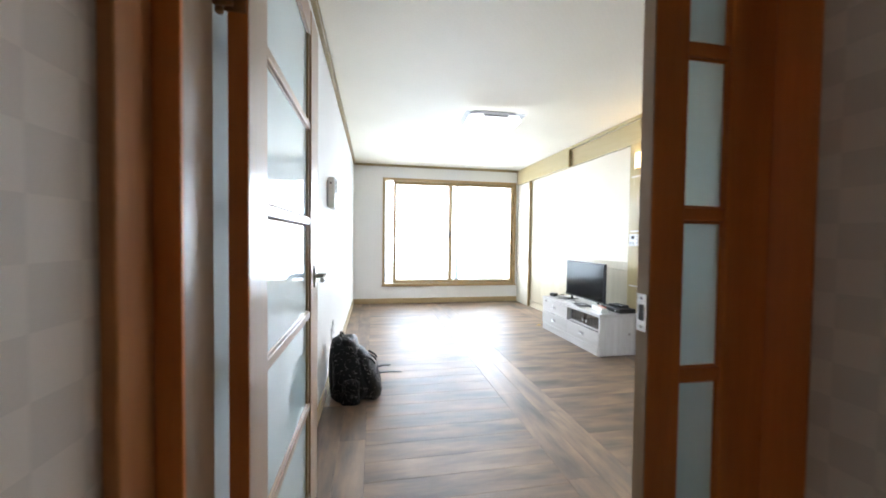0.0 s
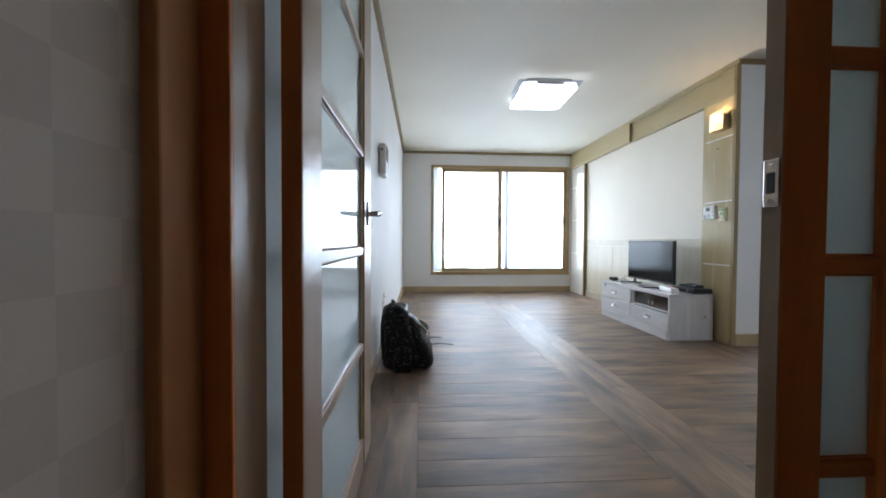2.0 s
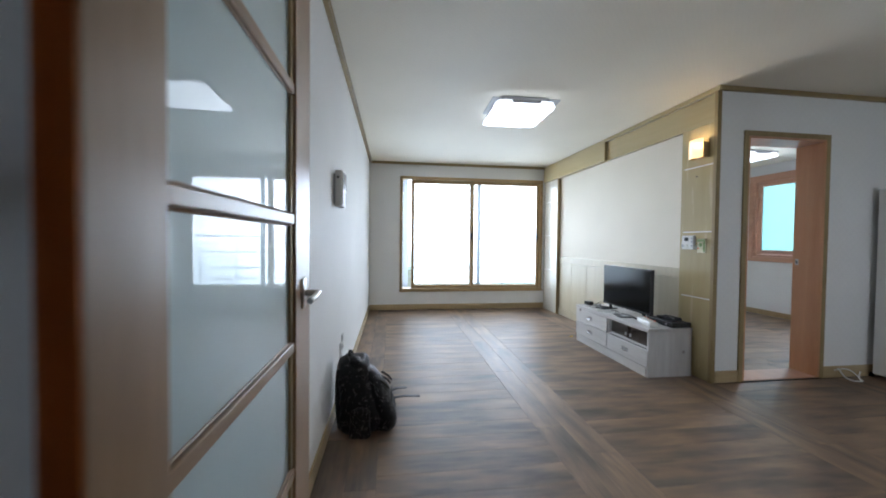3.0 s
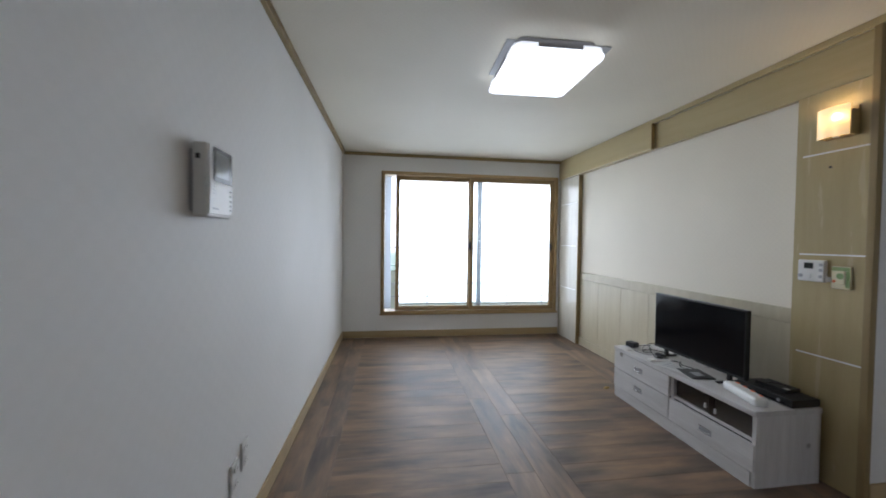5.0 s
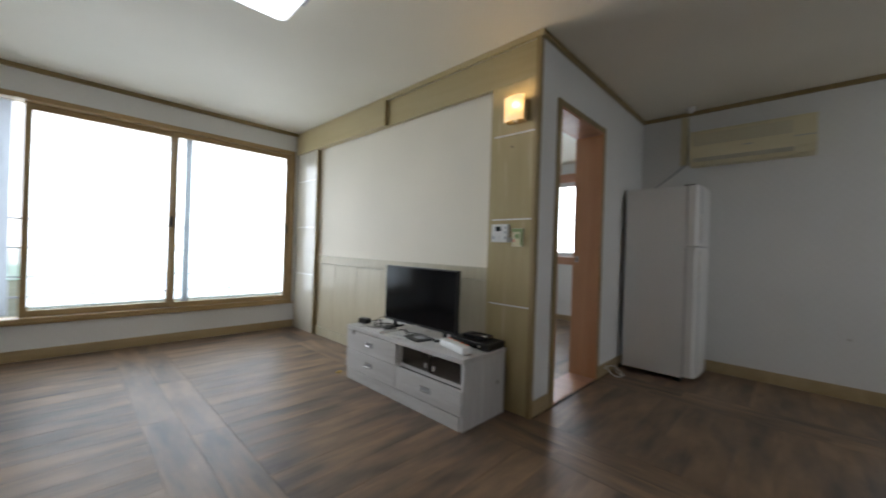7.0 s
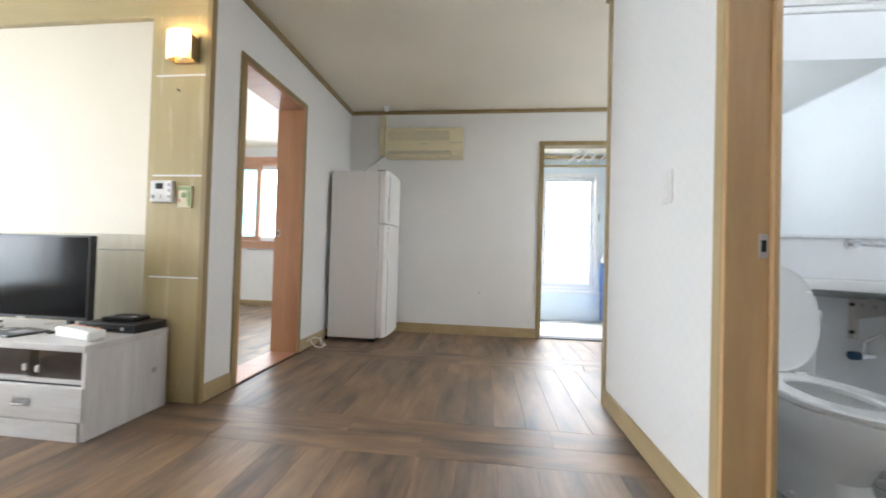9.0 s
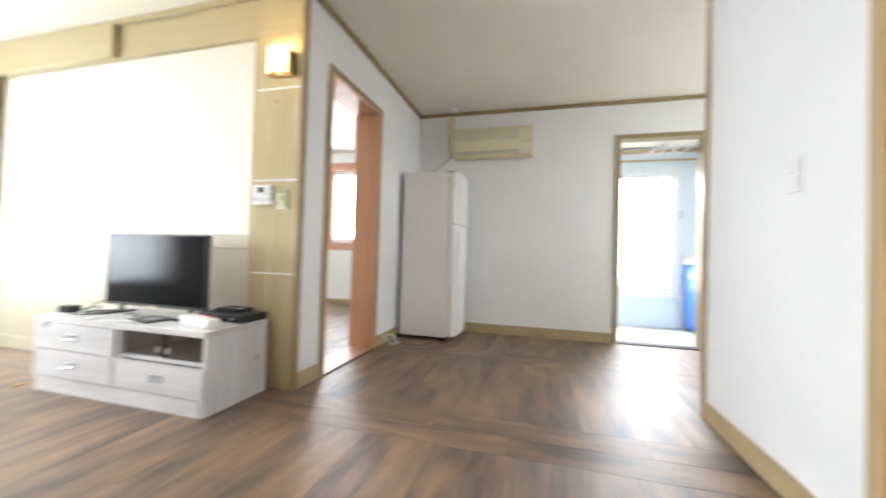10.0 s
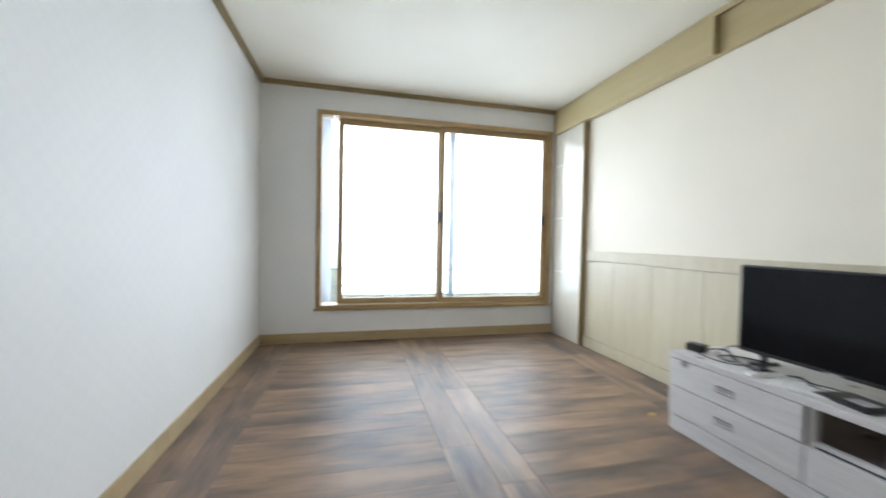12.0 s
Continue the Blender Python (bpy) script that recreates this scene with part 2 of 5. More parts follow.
M_DOORX = wood("orange_door_wood_cross", (0.47, 0.120, 0.014), (0.68, 0.215, 0.034), 0.38, 0, 1.0, 0.4, 0.06, coat=0.15)
M_JAMBOUT = wood("muted_orange_jamb", (0.42, 0.152, 0.042), (0.58, 0.245, 0.080), 0.45, 2, 1.0, 0.4, 0.06)
M_PINK = wood("salmon_door_wood", (0.46, 0.228, 0.108), (0.58, 0.318, 0.168), 0.38, 2, 0.8, 0.5, 0.05)
M_PINKX = wood("salmon_window_wood", (0.46, 0.24, 0.15), (0.60, 0.34, 0.22), 0.38, 1, 0.8, 0.5, 0.05)
M_PINE = wood("whitewashed_pine", (0.50, 0.48, 0.47), (0.70, 0.69, 0.68), 0.45, 1, 1.3, 0.4, 0.12, knots=5.0)
M_PINEV = wood("whitewashed_pine_side", (0.50, 0.48, 0.47), (0.70, 0.69, 0.68), 0.45, 2, 1.3, 0.4, 0.12, knots=6.0)
M_FROST = glass("frosted_door_glass", (0.61, 0.735, 0.745), 0.55, 0.55, 1.0)
M_WINGLASS = glass("frosted_window_glass", (0.97, 0.985, 1.0), 0.17, 1.0)
M_CLEAR = glass("clear_glass", (0.96, 0.98, 0.98), 0.0, 1.0)
M_CURTAIN = glass("aqua_film_glass", (0.055, 0.118, 0.118), 0.35, 1.0)
M_SHEER = glass("pale_translucent_sash", (0.085, 0.098, 0.105), 0.5, 1.0)
M_CHROME = surface("chrome", (0.75, 0.75, 0.76), 0.14, 1.0, 40, 0.04, bump=0.0)
M_STEEL = surface("brushed_steel", (0.55, 0.53, 0.50), 0.3, 1.0, 120, 0.06, bump=0.02)
M_BRONZE = surface("bronze_hinge", (0.33, 0.17, 0.08), 0.3, 1.0, 60, 0.1, bump=0.03)
M_WHITE = surface("white_plastic", (0.78, 0.78, 0.76), 0.35, 0, 80, 0.03, bump=0.01)
M_OFFWHITE = surface("ivory_plastic", (0.72, 0.655, 0.45), 0.4, 0, 60, 0.04, bump=0.01)
M_IVORYDK = surface("ivory_grille", (0.52, 0.49, 0.38), 0.5, 0, 60, 0.05, bump=0.01)
M_GREY = surface("grey_plastic", (0.42, 0.43, 0.45), 0.4, 0, 80, 0.05, bump=0.01)
M_BLACK = surface("black_plastic", (0.012, 0.012, 0.013), 0.35, 0, 90, 0.2, bump=0.02)
M_RUBBER = surface("black_rubber", (0.008, 0.008, 0.008), 0.6, 0, 90, 0.2, bump=0.02)
M_SCREEN = surface("dark_screen", (0.004, 0.0045, 0.006), 0.12, 0, 5, 0.05, bump=0.0)
M_SCREEN.node_tree.nodes["Principled BSDF"].inputs["Specular IOR Level"].default_value = 0.22
M_FRIDGE = surface("white_enamel", (0.81, 0.81, 0.80), 0.30, 0, 90, 0.02, bump=0.01, coat=0.2)
M_PORCELAIN = surface("porcelain", (0.82, 0.82, 0.81), 0.10, 0, 4, 0.015, bump=0.0, coat=0.5)
M_BATHTILE = surface("white_wall_tile", (0.78, 0.79, 0.80), 0.22, 0, 4, 0.02, bump=0.0, rand=0.05)
M_BATHFLOOR = surface("grey_stone_tile", (0.20, 0.19, 0.18), 0.4, 0, 26, 0.3, bump=0.15, rand=1.1)
M_GROUT = surface("pale_grout", (0.38, 0.37, 0.35), 0.8, 0, 90, 0.08, bump=0.1)
M_BALCWALL = surface("pale_blue_paint", (0.66, 0.76, 0.82), 0.55, 0, 120, 0.05, bump=0.1)
M_BALCFLOOR = surface("pale_balcony_tile", (0.62, 0.60, 0.56), 0.4, 0, 30, 0.08, bump=0.03, rand=0.3)
M_BLUE = surface("blue_washer_paint", (0.04, 0.17, 0.52), 0.28, 0, 60, 0.05, bump=0.01, coat=0.3)
M_PVC = surface("white_window_frame", (0.74, 0.76, 0.78), 0.35, 0, 60, 0.03, bump=0.01)
M_BAR = surface("grey_guard_rail", (0.30, 0.31, 0.33), 0.4, 0.6, 60, 0.08, bump=0.02)
M_PAPER = surface("white_paper", (0.74, 0.74, 0.72), 0.7, 0, 60, 0.05, bump=0.03)
M_RED = surface("orange_print", (0.75, 0.20, 0.08), 0.6, 0, 60, 0.05, bump=0.0)
M_GREEN = surface("green_print", (0.30, 0.42, 0.18), 0.5, 0, 60, 0.1, bump=0.0)
M_CREAM = surface("cream_print", (0.80, 0.74, 0.52), 0.5, 0, 60, 0.1, bump=0.0)
M_LCD = surface("lcd", (0.03, 0.035, 0.035), 0.2, 0, 40, 0.05, bump=0.0)
M_LCDGREY = surface("pale_lcd", (0.33, 0.35, 0.34), 0.15, 0, 40, 0.2, bump=0.0)
M_BLUEVALVE = surface("blue_valve_cap", (0.03, 0.10, 0.20), 0.4)
M_SCRAP = surface("yellow_scrap", (0.55, 0.36, 0.10), 0.6, 0, 60, 0.2, bump=0.1)
M_INLAY = surface("white_inlay", (0.85, 0.85, 0.84), 0.3, 0, 60, 0.02, bump=0.0)
M_TINT = glass("smoked_glass", (0.42, 0.38, 0.35), 0.0, 1.0)
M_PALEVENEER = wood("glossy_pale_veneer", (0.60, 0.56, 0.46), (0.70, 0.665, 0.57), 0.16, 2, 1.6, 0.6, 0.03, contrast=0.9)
M_SLOT = glow("side_slot_diffuser", (0.95, 0.98, 1.0), 1.6)
M_DARKGREY = surface("dark_grey_metal", (0.36, 0.36, 0.38), 0.45, 0.3, 80, 0.05, bump=0.01)
M_LED = glow("led_diffuser", (0.95, 0.98, 1.0), 4.2)
M_WARM = glass("warm_frosted_shade", (1.0, 0.90, 0.70), 0.38, 0.9)
M_WARM.node_tree.nodes["Principled BSDF"].inputs["Emission Color"].default_value = (1.0, 0.74, 0.40, 1)
M_WARM.node_tree.nodes["Principled BSDF"].inputs["Emission Strength"].default_value = 0.45
M_WARMBULB = glow("warm_bulb", (1.0, 0.68, 0.34), 200.0)
M_BULB = glow("bathroom_bulb", (0.90, 0.96, 1.0), 175.0)
M_BLIND = glass("white_blind_fabric", (0.40, 0.43, 0.47), 0.8, 0.7)
M_MIRROR = surface("mirror_silver", (0.86, 0.89, 0.90), 0.02, 1.0, 4, 0.01, bump=0.0)


def camo():
    """Dark grey, brown and pale camouflage cloth with a nylon sheen."""
    m, n, l, b = nodes_of("camouflage_nylon")
    tc = n.new("ShaderNodeTexCoord")
    ns = n.new("ShaderNodeTexNoise")
    ns.inputs["Scale"].default_value, ns.inputs["Detail"].default_value, ns.inputs["Distortion"].default_value = 34.0, 2, 1.6
    l.new(tc.outputs["Object"], ns.inputs["Vector"])
    cr = n.new("ShaderNodeValToRGB")
    cr.color_ramp.interpolation = 'CONSTANT'
    e = cr.color_ramp.elements
    e[0].position, e[0].color = 0.0, (0.007, 0.007, 0.008, 1)
    e[1].position, e[1].color = 0.56, (0.010, 0.0095, 0.009, 1)
    for p, c in ((0.625, (0.22, 0.205, 0.20, 1)), (0.665, (0.006, 0.012, 0.012, 1))):
        k = e.new(p)
        k.color = c
    l.new(ns.outputs[0], cr.inputs[0])
    l.new(cr.outputs[0], b.inputs["Base Color"])
    b.inputs["Roughness"].default_value = 0.45
    b.inputs["Specular IOR Level"].default_value = 0.2
    fine = n.new("ShaderNodeTexNoise")
    fine.inputs["Scale"].default_value = 60
    l.new(tc.outputs["Object"], fine.inputs["Vector"])
    bp = n.new("ShaderNodeBump")
    bp.inputs["Strength"].default_value, bp.inputs["Distance"].default_value = 0.5, 0.006
    l.new(fine.outputs[0], bp.inputs["Height"])
    l.new(bp.outputs[0], b.inputs["Normal"])
    return m


M_CAMO = camo()


def distance_material():
    """Overcast sky over a low band of hazy green, far outside."""
    m, n, l, b = nodes_of("hazy_distance")
    tc = n.new("ShaderNodeTexCoord")
    sep = n.new("ShaderNodeSeparateXYZ")
    l.new(tc.outputs["Object"], sep.inputs[0])
    ns = n.new("ShaderNodeTexNoise")
    ns.inputs["Scale"].default_value, ns.inputs["Detail"].default_value = 0.35, 5
    l.new(tc.outputs["Object"], ns.inputs["Vector"])
    ma = n.new("ShaderNodeMath")
    ma.operation = 'MULTIPLY_ADD'
    ma.inputs[1].default_value = 5.0
    l.new(ns.outputs[0], ma.inputs[0])
    l.new(sep.outputs["Z"], ma.inputs[2])
    cr = n.new("ShaderNodeValToRGB")
    e = cr.color_ramp.elements
    e[0].position, e[0].color = 0.0, (0.14, 0.19, 0.13, 1)
    e[1].position, e[1].color = 0.52, (1, 1, 1, 1)
    k = e.new(0.45)
    k.color = (0.30, 0.40, 0.36, 1)
    rg = n.new("ShaderNodeMapRange")
    rg.inputs["From Min"].default_value, rg.inputs["From Max"].default_value = -14, 16
    l.new(ma.outputs[0], rg.inputs["Value"])
    l.new(rg.outputs[0], cr.inputs[0])
    l.new(cr.outputs[0], b.inputs["Emission Color"])
    b.inputs["Emission Strength"].default_value = 4.2
    b.inputs["Base Color"].default_value = (0, 0, 0, 1)
    return m


M_FAR = distance_material()


# ---- mesh helpers ----
def box(bm, x0, x1, y0, y1, z0, z1, bev=0.0, seg=2):
    m = Matrix.Translation(((x0 + x1) / 2, (y0 + y1) / 2, (z0 + z1) / 2)) @ Matrix.Diagonal((abs(x1 - x0), abs(y1 - y0), abs(z1 - z0), 1))
    r = bmesh.ops.create_cube(bm, size=1, matrix=m)
    if bev:
        es = {e for v in r["verts"] for e in v.link_edges}
        bmesh.ops.bevel(bm, geom=list(es), offset=bev, segments=seg, profile=0.5, affect='EDGES', clamp_overlap=True)
    return bm


def boxes(*rows, bev=0.0):
    bm = bmesh.new()
    for r in rows:
        box(bm, *r, bev=bev)
    return bm


def tube(bm, a, b, r, r2=None, n=12, caps=True):
    a, b = Vector(a), Vector(b)
    d = b - a
    m = Matrix.Translation((a + b) / 2) @ d.to_track_quat("Z", "Y").to_matrix().to_4x4()
    bmesh.ops.create_cone(bm, cap_ends=caps, segments=n, radius1=r, radius2=r if r2 is None else r2, depth=d.length, matrix=m)
    return bm


def pipe(bm, pts, r, n=8):
    for a, b in zip(pts, pts[1:]):
        tube(bm, a, b, r, n=n)
    for p in pts[1:-1]:
        bmesh.ops.create_uvsphere(bm, u_segments=n, v_segments=6, radius=r, matrix=Matrix.Translation(p))
    return bm


def loft(bm, rings, close=True):
    """Rings of equal length joined into one skin, with the ends closed."""
    vs = [[bm.verts.new(p) for p in ring] for ring in rings]
    k = len(vs[0])
    for a, b in zip(vs, vs[1:]):
        for i in range(k):
            bm.faces.new((a[i], a[(i + 1) % k], b[(i + 1) % k], b[i]))
    if close:
        bm.faces.new(list(reversed(vs[0])))
        bm.faces.new(vs[-1])
    bmesh.ops.recalc_face_normals(bm, faces=bm.faces)
    return bm


def oval(cx, cy, z, a, b, n=28, p=2.0):
    out = []
    for i in range(n):
        t = 2 * math.pi * i / n
        c, s = math.cos(t), math.sin(t)
        out.append((cx + a * math.copysign(abs(c) ** (2 / p), c), cy + b * math.copysign(abs(s) ** (2 / p), s), z))
    return out


def bmesh_shift(bm, vec):
    bmesh.ops.translate(bm, verts=bm.verts, vec=vec)
    return bm


def mesh_object(name, bm, material, smooth=False):
    me = bpy.data.meshes.new(name)
    bm.to_mesh(me)
    bm.free()
    me.materials.append(material)
    if smooth:
        me.polygons.foreach_set("use_smooth", [True] * len(me.polygons))
        me.set_sharp_from_angle(angle=radians(40))
    return new(name, me)


def part(name, bm, material, parent, label="", smooth=False):
    ob = mesh_object(name, bm, material, smooth)
    ob.parent = parent
    return tagged(ob, label)


def thing(name, at, label, category, group="", kind="", turn=0):
    ob = new(name)
    ob.empty_display_size = 0.1
    ob.matrix_world = pose(*at, 0, 0, turn)
    return tagged(ob, label, category, group, kind)


def structure(name, bm, material, label, category, smooth=False):
    return tagged(mesh_object(name, bm, material, smooth), label, category, kind="structure")


# ---- large structure ----
W, E, N, C = -0.30, 2.680, 6.465, 2.43

structure("wall_hall_west", boxes((-0.45, W, -1.5, 0.55, -0.1, 2.5)), M_HALL, "beige hall wall with faint checked wallpaper", "wall")
structure("wall_west", boxes((-0.45, W, 0.55, 6.65, -0.1, 2.5)), M_WALL, "plain white embossed wallpaper wall of living room", "wall")
structure("wall_north", boxes((W, 0.208, N, 6.65, -0.1, 2.5), (2.63, 6.20, N, 6.65, -0.1, 2.5), (0.208, 2.63, N, 6.65, -0.1, 0.32), (0.208, 2.63, N, 6.65, 2.188, 2.5)), M_WALL, "white papered wall round the wide window", "wall")
structure("wall_east", boxes((2.694, 2.884, 3.27, 3.42, -0.1, 2.5), (2.734, 2.884, 3.42, 5.935, -0.1, 2.5), (2.694, 2.884, 5.935, N, -0.1, 2.5)), M_WALL, "partition wall behind the television panelling", "wall")
structure("wall_kitchen_north", boxes((2.694, 2.964, 3.06, 3.27, -0.1, 2.5), (3.724, 6.20, 3.06, 3.27, -0.1, 2.5), (2.964, 3.724, 3.06, 3.27, 2.045, 2.5)), M_WALL, "white papered wall with the bedroom doorway", "wall")
structure("wall_kitchen_east", boxes((4.8, 4.91, 0.935, 3.06, -0.1, 2.5), (4.8, 4.91, -1.2, 0.21, -0.1, 2.5), (4.8, 4.91, 0.21, 0.935, 2.045, 2.5)), M_WALL, "white papered kitchen wall beside the balcony doorway", "wall")
structure("wall_kitchen_south", boxes((0.95, 3.40, -1.35, -1.2, -0.1, 2.5), (4.50, 4.91, -1.35, -1.2, -0.1, 2.5), (3.40, 4.50, -1.35, -1.2, -0.1, 1.10), (3.40, 4.50, -1.35, -1.2, 2.10, 2.5)), M_WALL, "white kitchen wall with a window opening", "wall")
structure("wall_bath_north", boxes((2.017, 3.09, 0.69, 0.81, -0.1, 2.5), (0.95, 1.247, 0.69, 0.81, -0.1, 2.5), (1.247, 2.017, 0.69, 0.81, 2.06, 2.5)), M_WALL, "white papered wall beside the bathroom doorway", "wall")
structure("wall_bath_east", boxes((2.96, 3.09, -1.2, 0.69, -0.1, 2.5)), M_WALL, "white wall between bathroom and kitchen", "wall")
structure("wall_hall_east", boxes((0.95, 1.10, -1.2, 0.69, -0.1, 2.5)), M_HALL, "beige hall wall beside the double door", "wall")
structure("wall_hall_south", boxes((W, 0.95, -1.5, -1.35, -0.1, 2.5)), M_HALL, "plain beige wall closing the hall", "wall")
structure("wall_entry_header", boxes((W, 0.95, 0.55, 0.70, 2.06, 2.5)), M_WALL, "white wall above the glazed double door", "wall")
structure("wall_bedroom_east", boxes((6.08, 6.20, 3.27, 4.25, -0.1, 2.5), (6.08, 6.20, 5.78, N, -0.1, 2.5), (6.08, 6.20, 4.25, 5.78, -0.1, 0.925), (6.08, 6.20, 4.25, 5.78, 2.21, 2.5)), M_WALL, "white bedroom wall with a salmon window", "wall")
structure("ceiling", boxes((W, 6.08, -1.35, N, C, C + 0.06)), M_CEIL, "cream textured ceiling paper with slight sheen", "ceiling")
structure("floor_base", boxes((W, 0.95, -1.35, 0.69, -0.1, -0.004), (W, 2.734, 0.69, 6.465, -0.1, -0.004), (2.734, 4.85, 0.69, 3.27, -0.1, -0.004), (3.09, 4.85, -1.2, 0.69, -0.1, -0.004), (2.884, 6.08, 3.27, 6.465, -0.1, -0.004)), M_JOINT, "dark joints under the vinyl planks", "floor")

# outside: ground and hazy distance
structure("ground", boxes((-150, 150, -150, 150, -6.2, -6.0)), surface("far_ground", (0.20, 0.22, 0.16), 0.9, 0, 0.5, 0.3, 0.05), "hazy ground far below the flat", "ground")
bd = bmesh.new()
ring = [(90 * math.cos(2 * math.pi * i / 48), 90 * math.sin(2 * math.pi * i / 48)) for i in range(48)]
lo = [bd.verts.new((x, y, -6)) for x, y in ring]
hi = [bd.verts.new((x, y, 45)) for x, y in ring]
for i in range(48):
    bd.faces.new((lo[i], hi[i], hi[(i + 1) % 48], lo[(i + 1) % 48]))
structure("backdrop", bd, M_FAR, "overcast white sky over hazy green distance", "backdrop")


# trims: ceiling moulding and baseboards
def moulding(name, rows, material, label, category):
    """Rows of boxes with a thin lip below, joined end to end."""
    return structure(name, boxes(*rows, bev=0.004), material, label, category)


T = 0.036
moulding("trim_ceiling_living", [(W, W + 0.028, 0.72, N, C - T, C), (W + 0.028, E, N - 0.028, N, C - T, C), (W + 0.028, W + 0.036, 0.72, N - 0.028, C - 0.016, C), (W + 0.036, E, N - 0.036, N - 0.028, C - 0.016, C)], M_TRIMX, "olive-brown wooden ceiling moulding", "moulding")
moulding("trim_ceiling_east", [(E - 0.014, E + 0.008, 3.03, N - 0.036, C - 0.04, C)], M_VENEERY, "olive-brown moulding over the panelled wall", "moulding")
moulding("trim_ceiling_kitchen", [(E, 4.8, 3.03, 3.06, C - T, C), (4.772, 4.8, -1.2, 3.03, C - T, C)], M_TRIMX, "olive-brown wooden ceiling moulding of kitchen", "moulding")
moulding("trim_ceiling_bath", [(0.95, 3.09, 0.81, 0.838, C - T, C), (3.09, 3.118, -1.2, 0.838, C - T, C)], M_TRIMX, "olive-brown wooden ceiling moulding", "moulding")


def baseboard(name, rows, label):
    return structure(name, boxes(*rows, bev=0.003), M_BASE, label, "baseboard")


baseboard("baseboard_west", [(W, W + 0.012, 0.72, N - 0.012, 0, 0.09)], "pale wooden baseboard along the long white wall")
baseboard("baseboard_north", [(W, E, N - 0.012, N, 0, 0.09)], "pale wooden baseboard under the window")
baseboard("baseboard_kitchen", [(2.712, 2.926, 3.048, 3.06, 0, 0.10), (3.762, 4.788, 3.048, 3.06, 0, 0.10), (4.788, 4.8, 0.98, 3.06, 0, 0.10)], "pale wooden baseboard of the kitchen")
baseboard("baseboard_bath", [(2.059, 3.07, 0.81, 0.822, 0, 0.10)], "pale wooden baseboard beside the bathroom door")
baseboard("baseboard_bedroom", [(6.066, 6.08, 3.23, N, 0, 0.08)], "salmon wooden baseboard of the bedroom")
structure("trim_corner_kitchen", boxes((2.67, 2.707, 3.048, 3.08, 0, C - T), bev=0.003), M_TRIM, "olive wooden corner bead", "corner trim")
structure("trim_corner_bath", boxes((3.065, 3.102, 0.79, 0.824, 0, C - T), bev=0.003), M_BASE, "pale wooden corner bead", "corner trim")


# panelled television wall
def panelling():
    t = thing("wall_panelling", (0, 0, 0), "pale veneer panelling with white inlay lines framing a cream panel", "wall panelling", kind="structure")
    part("pilaster", boxes((E, 2.6925, 3.08, 3.42, 0, 2.155), bev=0.002), M_VENEER, t, "pale olive veneer pilaster")
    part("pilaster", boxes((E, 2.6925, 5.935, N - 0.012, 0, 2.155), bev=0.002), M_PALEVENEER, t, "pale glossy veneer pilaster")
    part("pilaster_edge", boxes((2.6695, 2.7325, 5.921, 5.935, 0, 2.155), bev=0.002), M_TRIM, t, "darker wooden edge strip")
    for y0, y1 in ((3.075, 3.384), (5.985, 6.4)):
        for z in (1.812, 1.251, 0.686):
            part("inlay_line", boxes((2.677, 2.6815, y0, y1, z - 0.004, z + 0.004)), M_INLAY, t, "thin white inlay line")
    part("beam", boxes((2.6865, 2.7335, 3.08, 4.618, 2.157, C - 0.041), bev=0.003), M_VENEERY, t)
    part("beam", boxes((2.6545, 2.7335, 4.62, N - 0.012, 2.16, C - 0.041), bev=0.006), M_VENEERY, t)
    part("beam_end", boxes((2.6505, 2.6795, 4.61, 4.62, 2.155, C - 0.041), bev=0.003), M_TRIM, t, "dark beam end")
    part("cream_panel", boxes((2.7205, 2.7335, 3.422, 5.919, 0.92, 2.155)), M_PANELPAPER, t, "cream papered upper panel")
    part("rail", boxes((2.7085, 2.7335, 3.422, 5.919, 0.83, 0.92), bev=0.003), M_WAIN, t, "pale wainscot top rail")
    y = 5.919
    for step in (0.407, 0.42, 0.42, 0.42, 0.42, 0.406):
        part("wainscot_board", boxes((2.7155, 2.7335, y - step + 0.004, y, 0.10, 0.827), bev=0.002), M_WAIN, t)
        y -= step
    part("skirting", boxes((2.7045, 2.7335, 3.422, 5.919, 0, 0.098), bev=0.004), M_WAIN, t, "pale moulded skirting")
    return t


panelling()


# ---- windows ----
def bead_frame(bm, a0, a1, z0, z1, d0, d1, w, axis):
    """Four frame members in the plane across axis ('y' or 'x'); d0 to d1 is the depth."""
    for p0, p1, q0, q1 in ((a0, a0 + w, z0, z1), (a1 - w, a1, z0, z1), (a0 + w, a1 - w, z0, z0 + w), (a0 + w, a1 - w, z1 - w, z1)):
        if axis == 'y':
            box(bm, p0, p1, d0, d1, q0, q1, bev=0.003, seg=1)
        else:
            box(bm, d0, d1, p0, p1, q0, q1, bev=0.003, seg=1)
    return bm


def sash(t, a0, a1, z0, z1, d, w, axis, wood_material, glass_material, label=""):
    s = part("sash", bead_frame(bmesh.new(), a0, a1, z0, z1, d - 0.018, d + 0.018, w, axis), wood_material, t, label)
    g = boxes((a0 + w - 0.005, a1 - w + 0.005, d - 0.003, d + 0.003, z0 + w - 0.005, z1 - w + 0.005)) if axis == 'y' else boxes((d - 0.003, d + 0.003, a0 + w - 0.005, a1 - w + 0.005, z0 + w - 0.005, z1 - w + 0.005))
    p = part("pane", g, glass_material, s)
    p.visible_shadow = False
    return s


